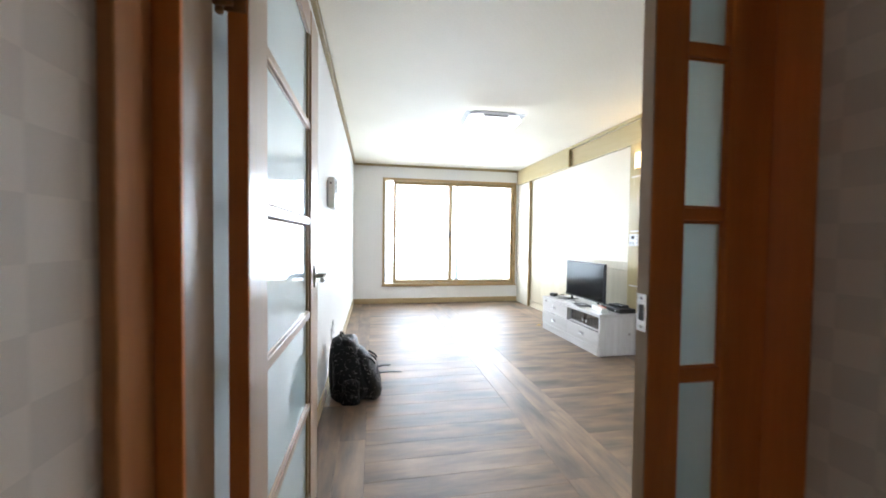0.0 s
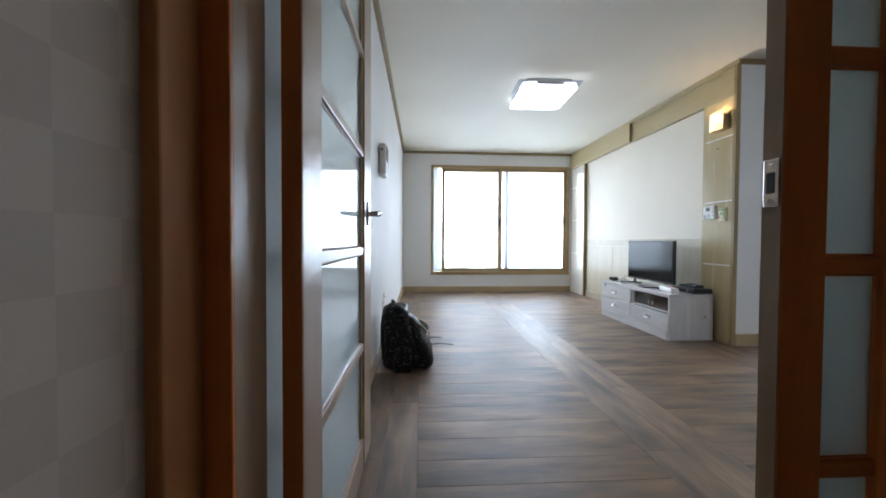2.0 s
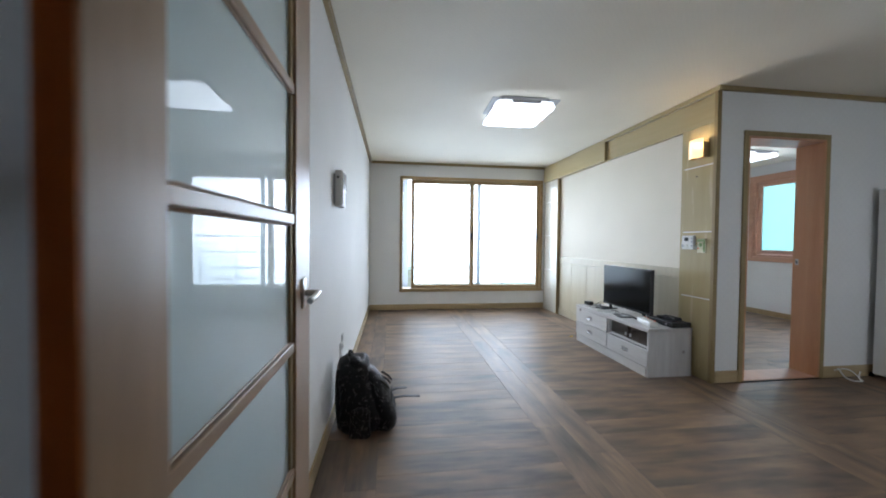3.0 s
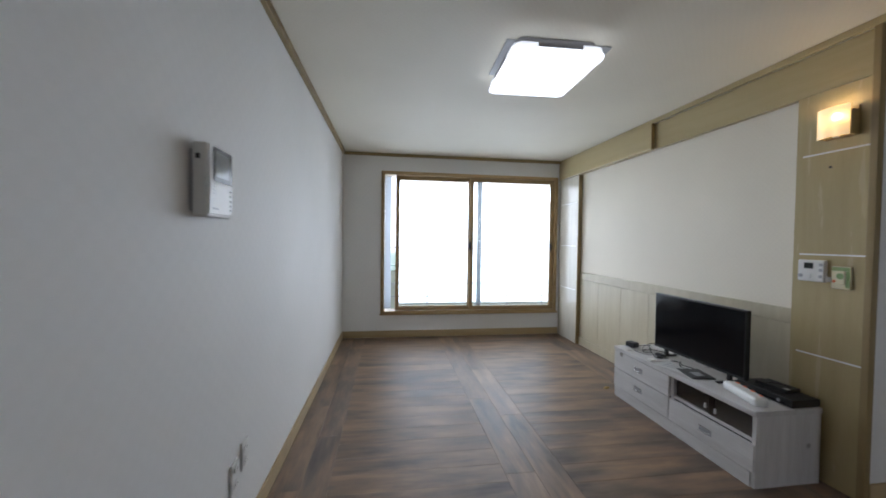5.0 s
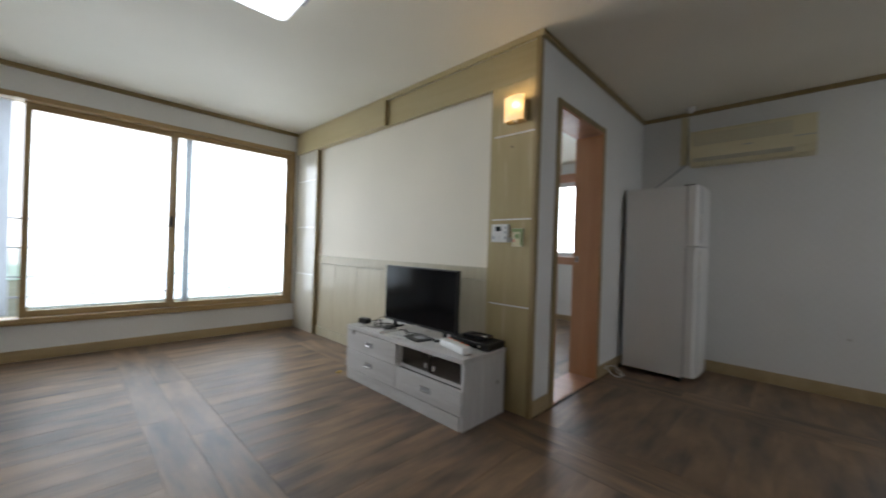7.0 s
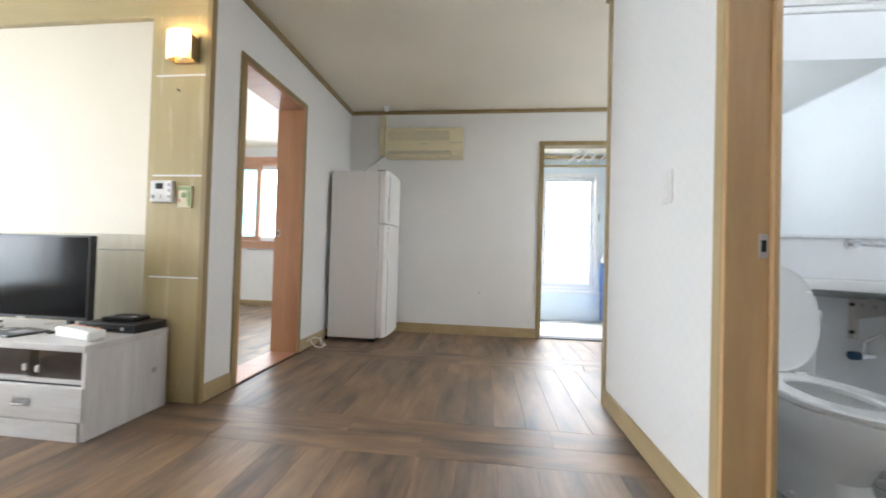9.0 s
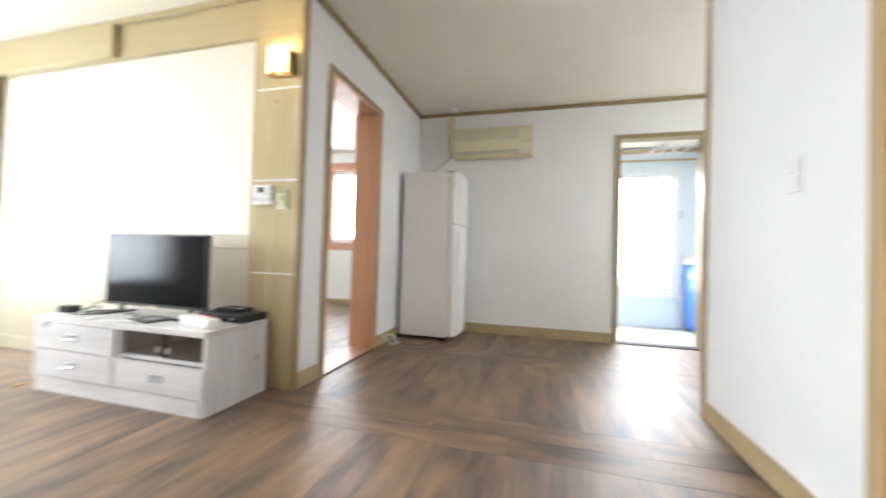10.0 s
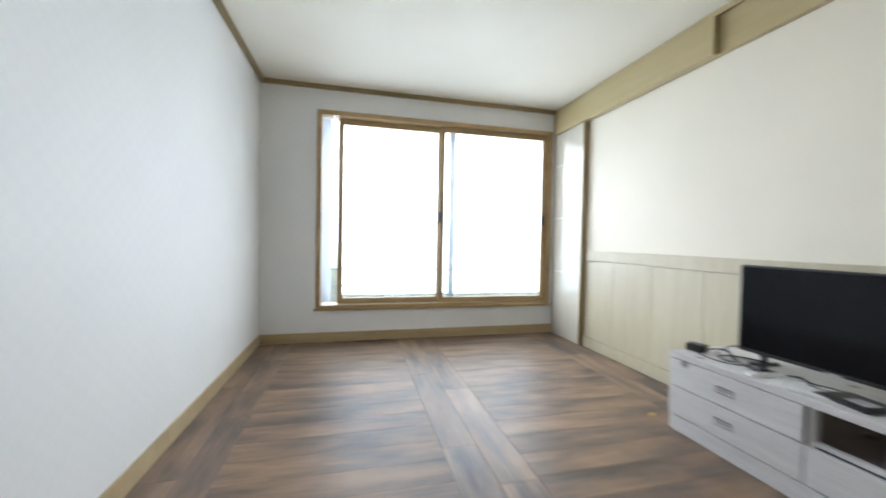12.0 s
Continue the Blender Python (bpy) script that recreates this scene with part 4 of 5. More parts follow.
def tv_stand(at):
    """Low cabinet, front towards -x; at: its middle on the floor at the front."""
    t = thing("tv_stand", at, "whitewashed knotty pine television stand with drawers and glass shelf", "tv stand")
    L, D = 0.612, 0.41
    part("top", boxes((-0.012, D, -L - 0.004, L + 0.004, 0.388, 0.418), bev=0.003), M_PINE, t)
    part("side_panel", boxes((0, D, -L, -L + 0.022, 0.0, 0.388), bev=0.002), M_PINEV, t)
    part("side_panel", boxes((0, D, L - 0.022, L, 0.0, 0.388), bev=0.002), M_PINEV, t)
    part("back_panel", boxes((D - 0.012, D - 0.002, -L + 0.022, L - 0.022, 0.0, 0.388)), M_PINE, t)
    part("plinth", boxes((-0.008, 0.0118, -L + 0.022, L - 0.022, 0.0, 0.080), bev=0.002), M_PINE, t)
    part("shelf", boxes((0.012, D - 0.012, -L + 0.022, -0.012, 0.240, 0.256), bev=0.001), M_PINE, t)
    part("divider", boxes((0.006, D - 0.012, -0.034, -0.012, 0.082, 0.388)), M_PINEV, t)

    # Black sheets behind the fronts paint shade into the drawer gaps.
    part("gap_shade", boxes((0.0125, 0.0165, -0.010, L - 0.023, 0.081, 0.387)), M_RUBBER, t, "black sheet painting shade into the drawer gaps")
    part("gap_shade", boxes((0.0125, 0.0165, -L + 0.023, -0.036, 0.081, 0.239)), M_RUBBER, t, "black sheet painting shade into the drawer gaps")

    def drawer(y0, y1, z0, z1):
        d = part("drawer_front", boxes((-0.010, 0.012, y0, y1, z0, z1), bev=0.003), M_PINE, t)
        ym, zm = (y0 + y1) / 2, (z0 + z1) / 2
        part("handle_plate", boxes((-0.0125, -0.0102, ym - 0.042, ym + 0.042, zm - 0.018, zm + 0.020), bev=0.001), M_DARKGREY, d, "dark metal recess plate")
        cup = bmesh.new()
        box(cup, -0.0165, -0.0127, ym - 0.044, ym + 0.044, zm + 0.014, zm + 0.020, bev=0.001)
        pipe(cup, [(-0.012, ym - 0.036, zm), (-0.028, ym - 0.030, zm - 0.004), (-0.028, ym + 0.030, zm - 0.004), (-0.012, ym + 0.036, zm)], 0.0045, 8)
        part("handle", cup, M_CHROME, d, "small steel drawer pull", smooth=True)

    drawer(-0.006, L - 0.003, 0.240, 0.383)
    drawer(-0.006, L - 0.003, 0.086, 0.233)
    drawer(-L + 0.003, -0.014, 0.086, 0.233)
    for y0, y1, x in ((-L + 0.026, -0.30, 0.020), (-0.33, -0.036, 0.030)):
        g = part("glass_door", boxes((x, x + 0.005, y0, y1, 0.258, 0.384)), M_TINT, t, "smoked sliding glass door")
        g.visible_shadow = False
        yk = y1 - 0.05 if y0 < -0.5 else y0 + 0.06
        kb = bmesh.new()
        box(kb, x - 0.012, x - 0.0005, yk - 0.006, yk + 0.006, 0.282, 0.312, bev=0.003)
        part("knob", kb, M_WHITE, g, "small white knob", smooth=True)
    return t


tv_stand((2.238, 3.834, 0.0))


def television(at):
    t = thing("television", at, "black flat television, switched off, on two feet", "television")
    part("cabinet", boxes((-0.012, 0.022, -0.384, 0.384, 0.052, 0.482), bev=0.005), M_BLACK, t)
    part("back_cover", boxes((0.0222, 0.055, -0.25, 0.25, 0.08, 0.33), bev=0.012), M_BLACK, t)
    part("screen", boxes((-0.0128, -0.0122, -0.374, 0.374, 0.070, 0.472)), M_SCREEN, t, "dark glossy screen")
    part("chin_strip", boxes((-0.0135, -0.0121, -0.380, 0.380, 0.053, 0.062)), M_BLACK, t)
    part("badge", boxes((-0.0145, -0.0136, -0.025, 0.025, 0.0545, 0.0605)), M_STEEL, t, "small silver badge")
    for y in (-0.27, 0.27):
        f = bmesh.new()
        box(f, -0.006, 0.016, y - 0.012, y + 0.012, 0.012, 0.055, bev=0.003)
        box(f, -0.09, 0.09, y - 0.012, y + 0.012, 0.0, 0.012, bev=0.004)
        part("foot", f, M_BLACK, t)
    return t


television((2.462, 3.868, 0.418))


# things lying on the stand
TOP = 0.418


def adapter_box(at):
    t = thing("power_adapter", at, "small black power adapter box", "adapter", turn=15)
    part("body", boxes((-0.032, 0.032, -0.042, 0.042, 0, 0.042), bev=0.007), M_BLACK, t)
    part("plug", tube(bmesh.new(), (0.03, 0, 0.014), (0.05, 0, 0.014), 0.007, n=10), M_RUBBER, t)


adapter_box((2.36, 4.4, TOP))


def cable(name, pts, r, label, material=None):
    c = bpy.data.curves.new(name, 'CURVE')
    c.dimensions, c.bevel_depth, c.bevel_resolution, c.resolution_u = '3D', r, 2, 8
    s = c.splines.new('BEZIER')
    s.bezier_points.add(len(pts) - 1)
    for p, co in zip(s.bezier_points, pts):
        p.co, p.handle_left_type, p.handle_right_type = co, 'AUTO', 'AUTO'
    c.materials.append(material or M_RUBBER)
    return tagged(new(name, c), label, "cable")


z = TOP + 0.005
cable("cable", [(2.41, 4.4, z), (2.45, 4.33, z + 0.02), (2.42, 4.25, z), (2.36, 4.21, z), (2.38, 4.29, z), (2.47, 4.27, z), (2.52, 4.17, z)], 0.0035, "tangled black power cable on the stand")
cable("cable", [(2.52, 4.37, z), (2.44, 4.3, z + 0.03), (2.38, 4.18, z), (2.36, 4.09, z), (2.42, 4.06, z)], 0.003, "looped black cable beside the television")
cable("cable", [(2.33, 4.39, z), (2.30, 4.27, z), (2.33, 4.17, z), (2.38, 4.15, z)], 0.0025, "thin black cord on the stand")


cable("cable", [(2.36, 4.02, z), (2.40, 3.95, z + 0.012), (2.37, 3.87, z), (2.42, 3.83, z), (2.41, 3.92, z), (2.46, 3.99, z)], 0.0035, "coiled black cable in front of the television")
cable("cable", [(2.40, 4.33, z), (2.43, 4.27, z + 0.055), (2.47, 4.21, z + 0.06), (2.50, 4.15, z + 0.01)], 0.003, "black cable loop standing up beside the television")
cable("cable", [(2.44, 3.52, z), (2.48, 3.47, z + 0.02), (2.52, 3.44, z + 0.05), (2.54, 3.37, z + 0.075), (2.60, 3.33, z + 0.06)], 0.003, "black lead over the set-top box")


def charger(at, turn):
    t = thing("charger", at, "black charger block with folded cord", "charger", turn=turn)
    part("body", boxes((-0.022, 0.022, -0.035, 0.035, 0, 0.026), bev=0.005), M_BLACK, t)
    for y in (-0.010, 0.010):
        part("pin", tube(bmesh.new(), (0.022, y, 0.013), (0.040, y, 0.013), 0.0024, n=8), M_STEEL, t)


charger((2.395, 4.115, TOP), 30)
charger((2.345, 4.07, TOP), -20)


def leaflet(at, turn, material, label):
    t = thing("leaflet", at, label, "paper", turn=turn)
    part("cover", boxes((-0.07, 0.07, -0.10, 0.10, 0.0, 0.004), bev=0.001), material, t)
    part("inner_sheet", boxes((-0.066, 0.072, -0.096, 0.097, 0.0042, 0.006)), M_PAPER, t)
    bars = bmesh.new()
    for i in range(5):
        box(bars, -0.05, 0.05 - 0.01 * (i % 2), -0.07 + i * 0.028, -0.062 + i * 0.028, 0.0062, 0.0066)
    part("print_bar", bars, M_GREY, t)
    return t


leaflet((2.325, 3.895, TOP), 20, M_PAPER, "white folded leaflet lying on the stand")
bk = thing("folder", (2.36, 3.745, TOP), "thin black folder lying on the stand", "folder", turn=-10)
part("cover", boxes((-0.075, 0.075, -0.090, 0.090, 0.0, 0.010), bev=0.002), M_BLACK, bk)
part("label", boxes((-0.03, 0.03, -0.05, 0.02, 0.0102, 0.011)), M_GREY, bk)
rm = thing("remote_control", (2.315, 4.025, TOP), "slim white remote control", "remote", turn=70)
part("body", boxes((-0.02, 0.02, -0.075, 0.075, 0, 0.016), bev=0.005), M_WHITE, rm)
kb = bmesh.new()
for i in range(5):
    for j in (-0.009, 0.0, 0.009):
        box(kb, j - 0.003, j + 0.003, -0.05 + i * 0.02, -0.042 + i * 0.02, 0.0162, 0.018)
part("keys", kb, M_GREY, rm)


def power_strip(at, turn):
    t = thing("power_strip", at, "white power strip with orange switches", "power strip", turn=turn)
    part("body", boxes((-0.036, 0.036, -0.135, 0.135, 0, 0.048), bev=0.012), M_WHITE, t)
    for i in range(4):
        s = part("socket", tube(bmesh.new(), (-0.008, -0.092 + i * 0.06, 0.0482), (-0.008, -0.092 + i * 0.06, 0.050), 0.020, n=18), M_PAPER, t)
        part("switch", boxes((0.017, 0.028, -0.104 + i * 0.06, -0.080 + i * 0.06, 0.0482, 0.053), bev=0.002), M_RED, t, "orange switch")
    return t


power_strip((2.345, 3.39, TOP), -14)


def settop_box(at):
    t = thing("settop_box", at, "flat black set-top box", "set-top box")
    part("case", boxes((-0.095, 0.085, -0.17, 0.15, 0.004, 0.046), bev=0.004), M_BLACK, t)
    for x in (-0.07, 0.07):
        for y in (-0.13, 0.13):
            part("foot", tube(bmesh.new(), (x, y, 0), (x, y, 0.005), 0.009, n=10), M_RUBBER, t)
    part("front_strip", boxes((-0.0962, -0.0952, -0.13, 0.13, 0.014, 0.020)), M_SCREEN, t)
    part("knob", tube(bmesh.new(), (-0.095, -0.10, 0.024), (-0.102, -0.10, 0.024), 0.008, n=14), M_GREY, t)
    return t


settop_box((2.55, 3.39, TOP))
rt = thing("router", (2.565, 3.39, TOP + 0.046), "small black router on the set-top box", "router", turn=6)
part("case", boxes((-0.055, 0.055, -0.085, 0.085, 0, 0.022), bev=0.006), M_BLACK, rt)
part("tag", boxes((-0.045, -0.03, -0.086, -0.06, 0.0222, 0.026), bev=0.001), M_PAPER, rt, "pale paper tag")
sc = thing("floor_scrap", (2.232, 4.56, 0.0), "small yellow scrap lying on the floor", "scrap", turn=25)
part("twig", pipe(bmesh.new(), [(-0.03, 0, 0.006), (0.0, 0.004, 0.010), (0.03, -0.006, 0.005)], 0.005, 8), M_SCRAP, sc)
part("crumb", boxes((-0.014, 0.012, -0.015, 0.010, 0, 0.012), bev=0.004), M_SCRAP, sc)


# backpack
def lumpy(bm, amount, scale, seed):
    for v in bm.verts:
        d = noise.noise_vector((v.co + Vector((seed, 0, 0))) * scale)
        v.co += d * amount


def soft_block(w, d, h, amount, seed, taper=0.75, lean=0.0):
    bm = bmesh.new()
    rings = []
    k = 14
    for i in range(k + 1):
        u = i / k
        s = (1 - (1 - taper) * u) * min(1, math.sqrt(max(0.02, 1 - (max(0, u - 0.80) / 0.21) ** 2))) * min(1, 0.80 + u * 2.5)
        rings.append([(x + lean * u * u, y, u * h) for x, y, _ in oval(0, 0, 0, w / 2 * s, d / 2 * s, 32, 3.2)])
    loft(bm, rings)
    lumpy(bm, amount, 9.0, seed)
    lumpy(bm, amount * 0.5, 24.0, seed + 5)
    low = min(v.co.z for v in bm.verts)
    for v in bm.verts:
        v.co.z = max(0.0, v.co.z - low - 0.004)
    return bm


def backpack(at, turn):
    t = thing("backpack", at, "black camouflage backpack slumped against the white wall", "backpack", turn=turn)
    part("body", soft_block(0.30, 0.36, 0.43, 0.020, 1.0, 0.56, -0.09), M_CAMO, t, smooth=True)
    part("front_pocket", bmesh_shift(soft_block(0.17, 0.30, 0.37, 0.020, 4.0, 0.52, -0.11), (0.125, 0, 0.0)), M_CAMO, t, smooth=True)
    part("top_flap", bmesh_shift(soft_block(0.13, 0.24, 0.12, 0.012, 7.0, 0.7, -0.03), (-0.02, 0, 0.32)), M_CAMO, t, smooth=True)
    part("side_pocket", bmesh_shift(soft_block(0.13, 0.06, 0.17, 0.008, 9.0, 0.85), (0.01, -0.165, 0.0)), M_CAMO, t, smooth=True)
    zp = bmesh.new()
    pipe(zp, [(0.185 - 0.02 * (i / 12), -0.11 + 0.22 * i / 12, 0.19 + 0.035 * math.sin(math.pi * i / 12)) for i in range(13)], 0.004, 6)
    part("zip", zp, M_RUBBER, t)
    for y in (-0.08, 0.08):
        st = bmesh.new()
        pts = [(-0.135, y, 0.37), (-0.142, y * 1.1, 0.29), (-0.140, y * 1.3, 0.18), (-0.125, y * 1.4, 0.06)]
        pipe(st, pts, 0.014, 8)
        part("shoulder_strap", st, M_RUBBER, t, smooth=True)
    hp = bmesh.new()
    pipe(hp, [(-0.07, -0.04, 0.415), (-0.085, -0.03, 0.450), (-0.09, 0.0, 0.460), (-0.085, 0.03, 0.450), (-0.07, 0.04, 0.415)], 0.007, 8)
    part("carry_loop", hp, M_RUBBER, t, smooth=True)
    for p, q in (((0.15, 0.10, 0.115), (0.345, 0.17, 0.10)), ((0.14, 0.13, 0.15), (0.25, 0.20, 0.145))):
        sb = bmesh.new()
        a, b = Vector(p), Vector(q)
        side = Vector((0, 0, 1)).cross((b - a).normalized()) * 0.011
        up = Vector((0, 0, 0.0025))
        ringa = [a - side - up, a + side - up, a + side + up, a - side + up]
        ringm = [m + (b - a) * 0.5 + Vector((0, 0, 0.008)) for m in ringa]
        ringb = [m + (b - a) for m in ringa]
        loft(sb, [ringa, ringm, ringb])
        part("buckle_strap", sb, M_RUBBER, t)
    for s in (-0.06, 0.02, 0.08):
        ln = bmesh.new()
        pipe(ln, [(0.10, s, 0.30), (0.145, s + 0.004, 0.27), (0.165, s, 0.245)], 0.006, 6)
        part("compression_strap", ln, M_RUBBER, t)
    return t


backpack((-0.102, 2.72, 0.0), -6)


# ---- kitchen things ----
nail2 = thing("wall_nail", (4.80, 1.58, 0.455), "small dark nail low in the kitchen wall", "nail")
part("shank", tube(bmesh.new(), (0, 0, 0), (-0.012, 0, 0.0), 0.004, n=8), M_STEEL, nail2)
part("head", tube(bmesh.new(), (-0.012, 0, 0), (-0.015, 0, 0), 0.010, n=10), M_STEEL, nail2)


def refrigerator(at):
    """Doors towards -y; at: its middle on the floor at the body's front."""
    t = thing("refrigerator", at, "tall white two-door refrigerator with flush side", "refrigerator")
    w = 0.267
    part("body", boxes((-w, w, 0.0, 0.47, 0.035, 1.635), bev=0.008), M_FRIDGE, t)
    part("kick_grille", boxes((-w + 0.01, w - 0.01, 0.01, 0.03, 0.0, 0.034)), M_BLACK, t)

    def fridge_door(z0, z1):
        bm = bmesh.new()
        pr = [(-w, 0.0), (-w, -0.055), (-w + 0.018, -0.075)]
        pr += [(-w + 0.018 + (2 * w - 0.036) * i / 8, -0.075 - 0.018 * math.sin(math.pi * i / 8)) for i in range(1, 8)]
        pr += [(w - 0.018, -0.075), (w, -0.055), (w, 0.0)]
        loft(bm, [[(x, y - 0.008, z) for x, y in pr] for z in (z0, z0 + 0.006, z1 - 0.006, z1)])
        d = part("door", bm, M_FRIDGE, t, smooth=True)
        part("gasket", boxes((-w + 0.012, w - 0.012, -0.0078, -0.0004, z0 + 0.01, z1 - 0.01)), M_GREY, d)
        part("grip_recess", boxes((-w + 0.058, -w + 0.064, -0.0935, -0.080, z0 + 0.02, z1 - 0.02)), M_GREY, d, "narrow grey grip groove")
        hz = (z0 + 0.05, z0 + 0.255) if z0 > 1 else (z1 - 0.36, z1 - 0.06)
        hd = bmesh.new()
        box(hd, -w + 0.028, -w + 0.056, -0.108, -0.082, hz[0], hz[1], bev=0.008)
        part("handle", hd, M_WHITE, d, "white moulded grip", smooth=True)

    fridge_door(1.135, 1.635)
    fridge_door(0.05, 1.125)
    part("top_hinge", boxes((-w + 0.03, -w + 0.11, -0.05, 0.03, 1.6355, 1.649), bev=0.003), M_BLACK, t, "dark top hinge cover")
    for x in (-w + 0.04, w - 0.04):
        for y in (0.05, 0.5):
            part("foot", tube(bmesh.new(), (x, y, 0), (x, y, 0.036), 0.018, n=12), M_BLACK, t)
    return t


refrigerator((4.487, 2.545, 0.0))
cable("fridge_cord", [(3.90, 3.04, 0.085), (3.90, 2.97, 0.02), (3.97, 2.93, 0.008), (4.06, 3.0, 0.012), (4.12, 3.03, 0.05)], 0.005, "white refrigerator cord on the floor", M_WHITE)
cable("fridge_cord", [(3.86, 3.038, 0.07), (3.93, 2.99, 0.09), (3.95, 2.91, 0.03), (4.03, 2.97, 0.008)], 0.004, "white extension cord by the baseboard", M_WHITE)


def air_conditioner(at):
    """Front towards -x; at: middle of its back."""
    t = thing("air_conditioner", at, "yellowed ivory wall air conditioner, switched off", "air conditioner")
    h = 0.415
    prof = [(0.0, -0.155), (-0.10, -0.155), (-0.145, -0.115), (-0.160, -0.06), (-0.160, 0.12), (-0.145, 0.152), (0.0, 0.155)]
    bm = bmesh.new()
    loft(bm, [[(x, y, z) for x, z in prof] for y in (-h, -h + 0.004, h - 0.004, h)])
    part("casing", bm, M_OFFWHITE, t, smooth=True)
    gl = part("grille_panel", boxes((-0.1625, -0.1602, -h + 0.14, h - 0.035, 0.015, 0.115), bev=0.001), M_IVORYDK, t, "darker intake grille")
    for i in range(10):
        part("slat", boxes((-0.1655, -0.1627, -h + 0.145, h - 0.04, 0.02 + i * 0.0095, 0.0245 + i * 0.0095)), M_OFFWHITE, gl)
    part("outlet_flap", boxes((-0.1505, -0.1405, -h + 0.13, h - 0.03, -0.128, -0.092), bev=0.002), M_IVORYDK, t)
    part("seam", boxes((-0.1612, -0.1602, -h + 0.005, -h + 0.13, -0.018, -0.012)), M_GREY, t)
    part("end_block", boxes((-0.163, -0.05, -h + 0.004, -h + 0.12, -0.152, -0.10), bev=0.01), M_OFFWHITE, t)
    part("badge", boxes((-0.1612, -0.1602, -0.03, 0.03, -0.03, -0.022)), M_GREY, t)
    return t


air_conditioner((4.80, 2.205, 2.045))
dk = thing("pipe_duct", (4.80, 2.68, 1.92), "ivory pipe duct beside the air conditioner", "pipe duct")
part("duct", boxes((-0.055, 0, -0.022, 0.03, 0.0, 0.46), bev=0.006), M_OFFWHITE, dk)
part("clamp", boxes((-0.060, -0.0, -0.026, 0.034, 0.12, 0.15), bev=0.003), M_OFFWHITE, dk)
fd = thing("smoke_detector", (4.67, 2.62, C), "small white round ceiling detector", "detector")
part("base", tube(bmesh.new(), (0, 0, -0.012), (0, 0, 0), 0.04, n=24), M_WHITE, fd)
part("sensor", tube(bmesh.new(), (0, 0, -0.045), (0, 0, -0.012), 0.018, 0.03, n=20), M_WHITE, fd)
cable("drain_hose", [(4.76, 2.66, 1.93), (4.72, 2.76, 1.83), (4.68, 2.86, 1.74), (4.62, 2.95, 1.66)], 0.007, "thin grey drain hose behind the refrigerator", M_GREY)


def wall_switch(at):
    t = thing("wall_switch", at, "white wall switch plate", "light switch")
    part("plate", boxes((-0.036, 0.036, 0, 0.008, -0.065, 0.065), bev=0.003), M_WHITE, t)
    part("rocker", boxes((-0.022, 0.022, 0.0082, 0.013, 0.004, 0.05), bev=0.002), M_WHITE, t)
    part("rocker", boxes((-0.022, 0.022, 0.0082, 0.013, -0.05, -0.004), bev=0.002), M_WHITE, t)
    return t


wall_switch((2.37, 0.81, 1.145))


# ---- balcony ----
structure("balcony_floor", boxes((4.91, 6.1, -1.3, 2.2, -0.12, -0.014)), M_GROUT, "pale tiled balcony floor", "floor")
structure("wall_balcony_outer", boxes((6., 6.11, -1.3, 2.2, -0.1, 0.39), (6., 6.11, -1.3, 0.0, 0.39, 2.5), (6., 6.11, 1.38, 2.2, 0.39, 2.5), (6., 6.11, 0.0, 1.38, 2.02, 2.5)), M_BALCWALL, "pale blue painted balcony parapet", "wall")
structure("wall_balcony_south", boxes((4.91, 6.11, -1.42, -1.3, -0.1, 2.5)), M_BALCWALL, "pale blue painted balcony wall", "wall")
structure("wall_balcony_north", boxes((4.91, 6.11, 2.2, 2.32, -0.1, 2.5)), M_BALCWALL, "pale blue painted balcony wall", "wall")
structure("wall_balcony_pier", boxes((5.77, 6., -0.66, -0.60, -0.014, 2.28)), M_BALCWALL, "pale blue pier beside the washing machine", "wall")
structure("ceiling_balcony", boxes((4.91, 6.11, -1.3, 2.2, 2.28, 2.36)), M_CEIL, "white balcony ceiling", "ceiling")
structure("trim_balcony", boxes((5.95, 6., -1.3, 2.2, 2.21, 2.25), (5.975, 6., -1.3, 2.2, 2.10, 2.125), bev=0.003), M_BASE, "thin wooden rails below the balcony ceiling", "moulding")


def balcony_window():
    t = thing("window_3", (0, 0, 0), "tall white balcony window with horizontal guard bars", "window", kind="structure")
    part("window_frame", bead_frame(bmesh.new(), 0., 1.38, 0.39, 2.02, 5.98, 6.1, 0.06, 'x'), M_PVC, t)
    part("window_sill", boxes((5.94, 5.9795, -0.04, 1.42, 0.375, 0.41), bev=0.003), M_PVC, t)
    sash(t, 0.065, 0.77, 0.452, 1.958, 6.015, 0.06, 'x', M_PVC, M_CLEAR)
    sash(t, 0.69, 1.318, 0.452, 1.958, 6.06, 0.06, 'x', M_PVC, M_CLEAR)
    part("lock", boxes((5.962, 5.9795, 0.018, 0.013, 1.36, 1.47), bev=0.004), M_BLACK, t, "dark window lock")
    for z in (0.60, 0.80, 1.05, 1.30, 1.55, 1.78):
        part("guard_bar", tube(bmesh.new(), (6.15, -0.17, z), (6.15, 1.45, z), 0.010, n=8), M_BAR, t, "thin grey guard bar")


balcony_window()


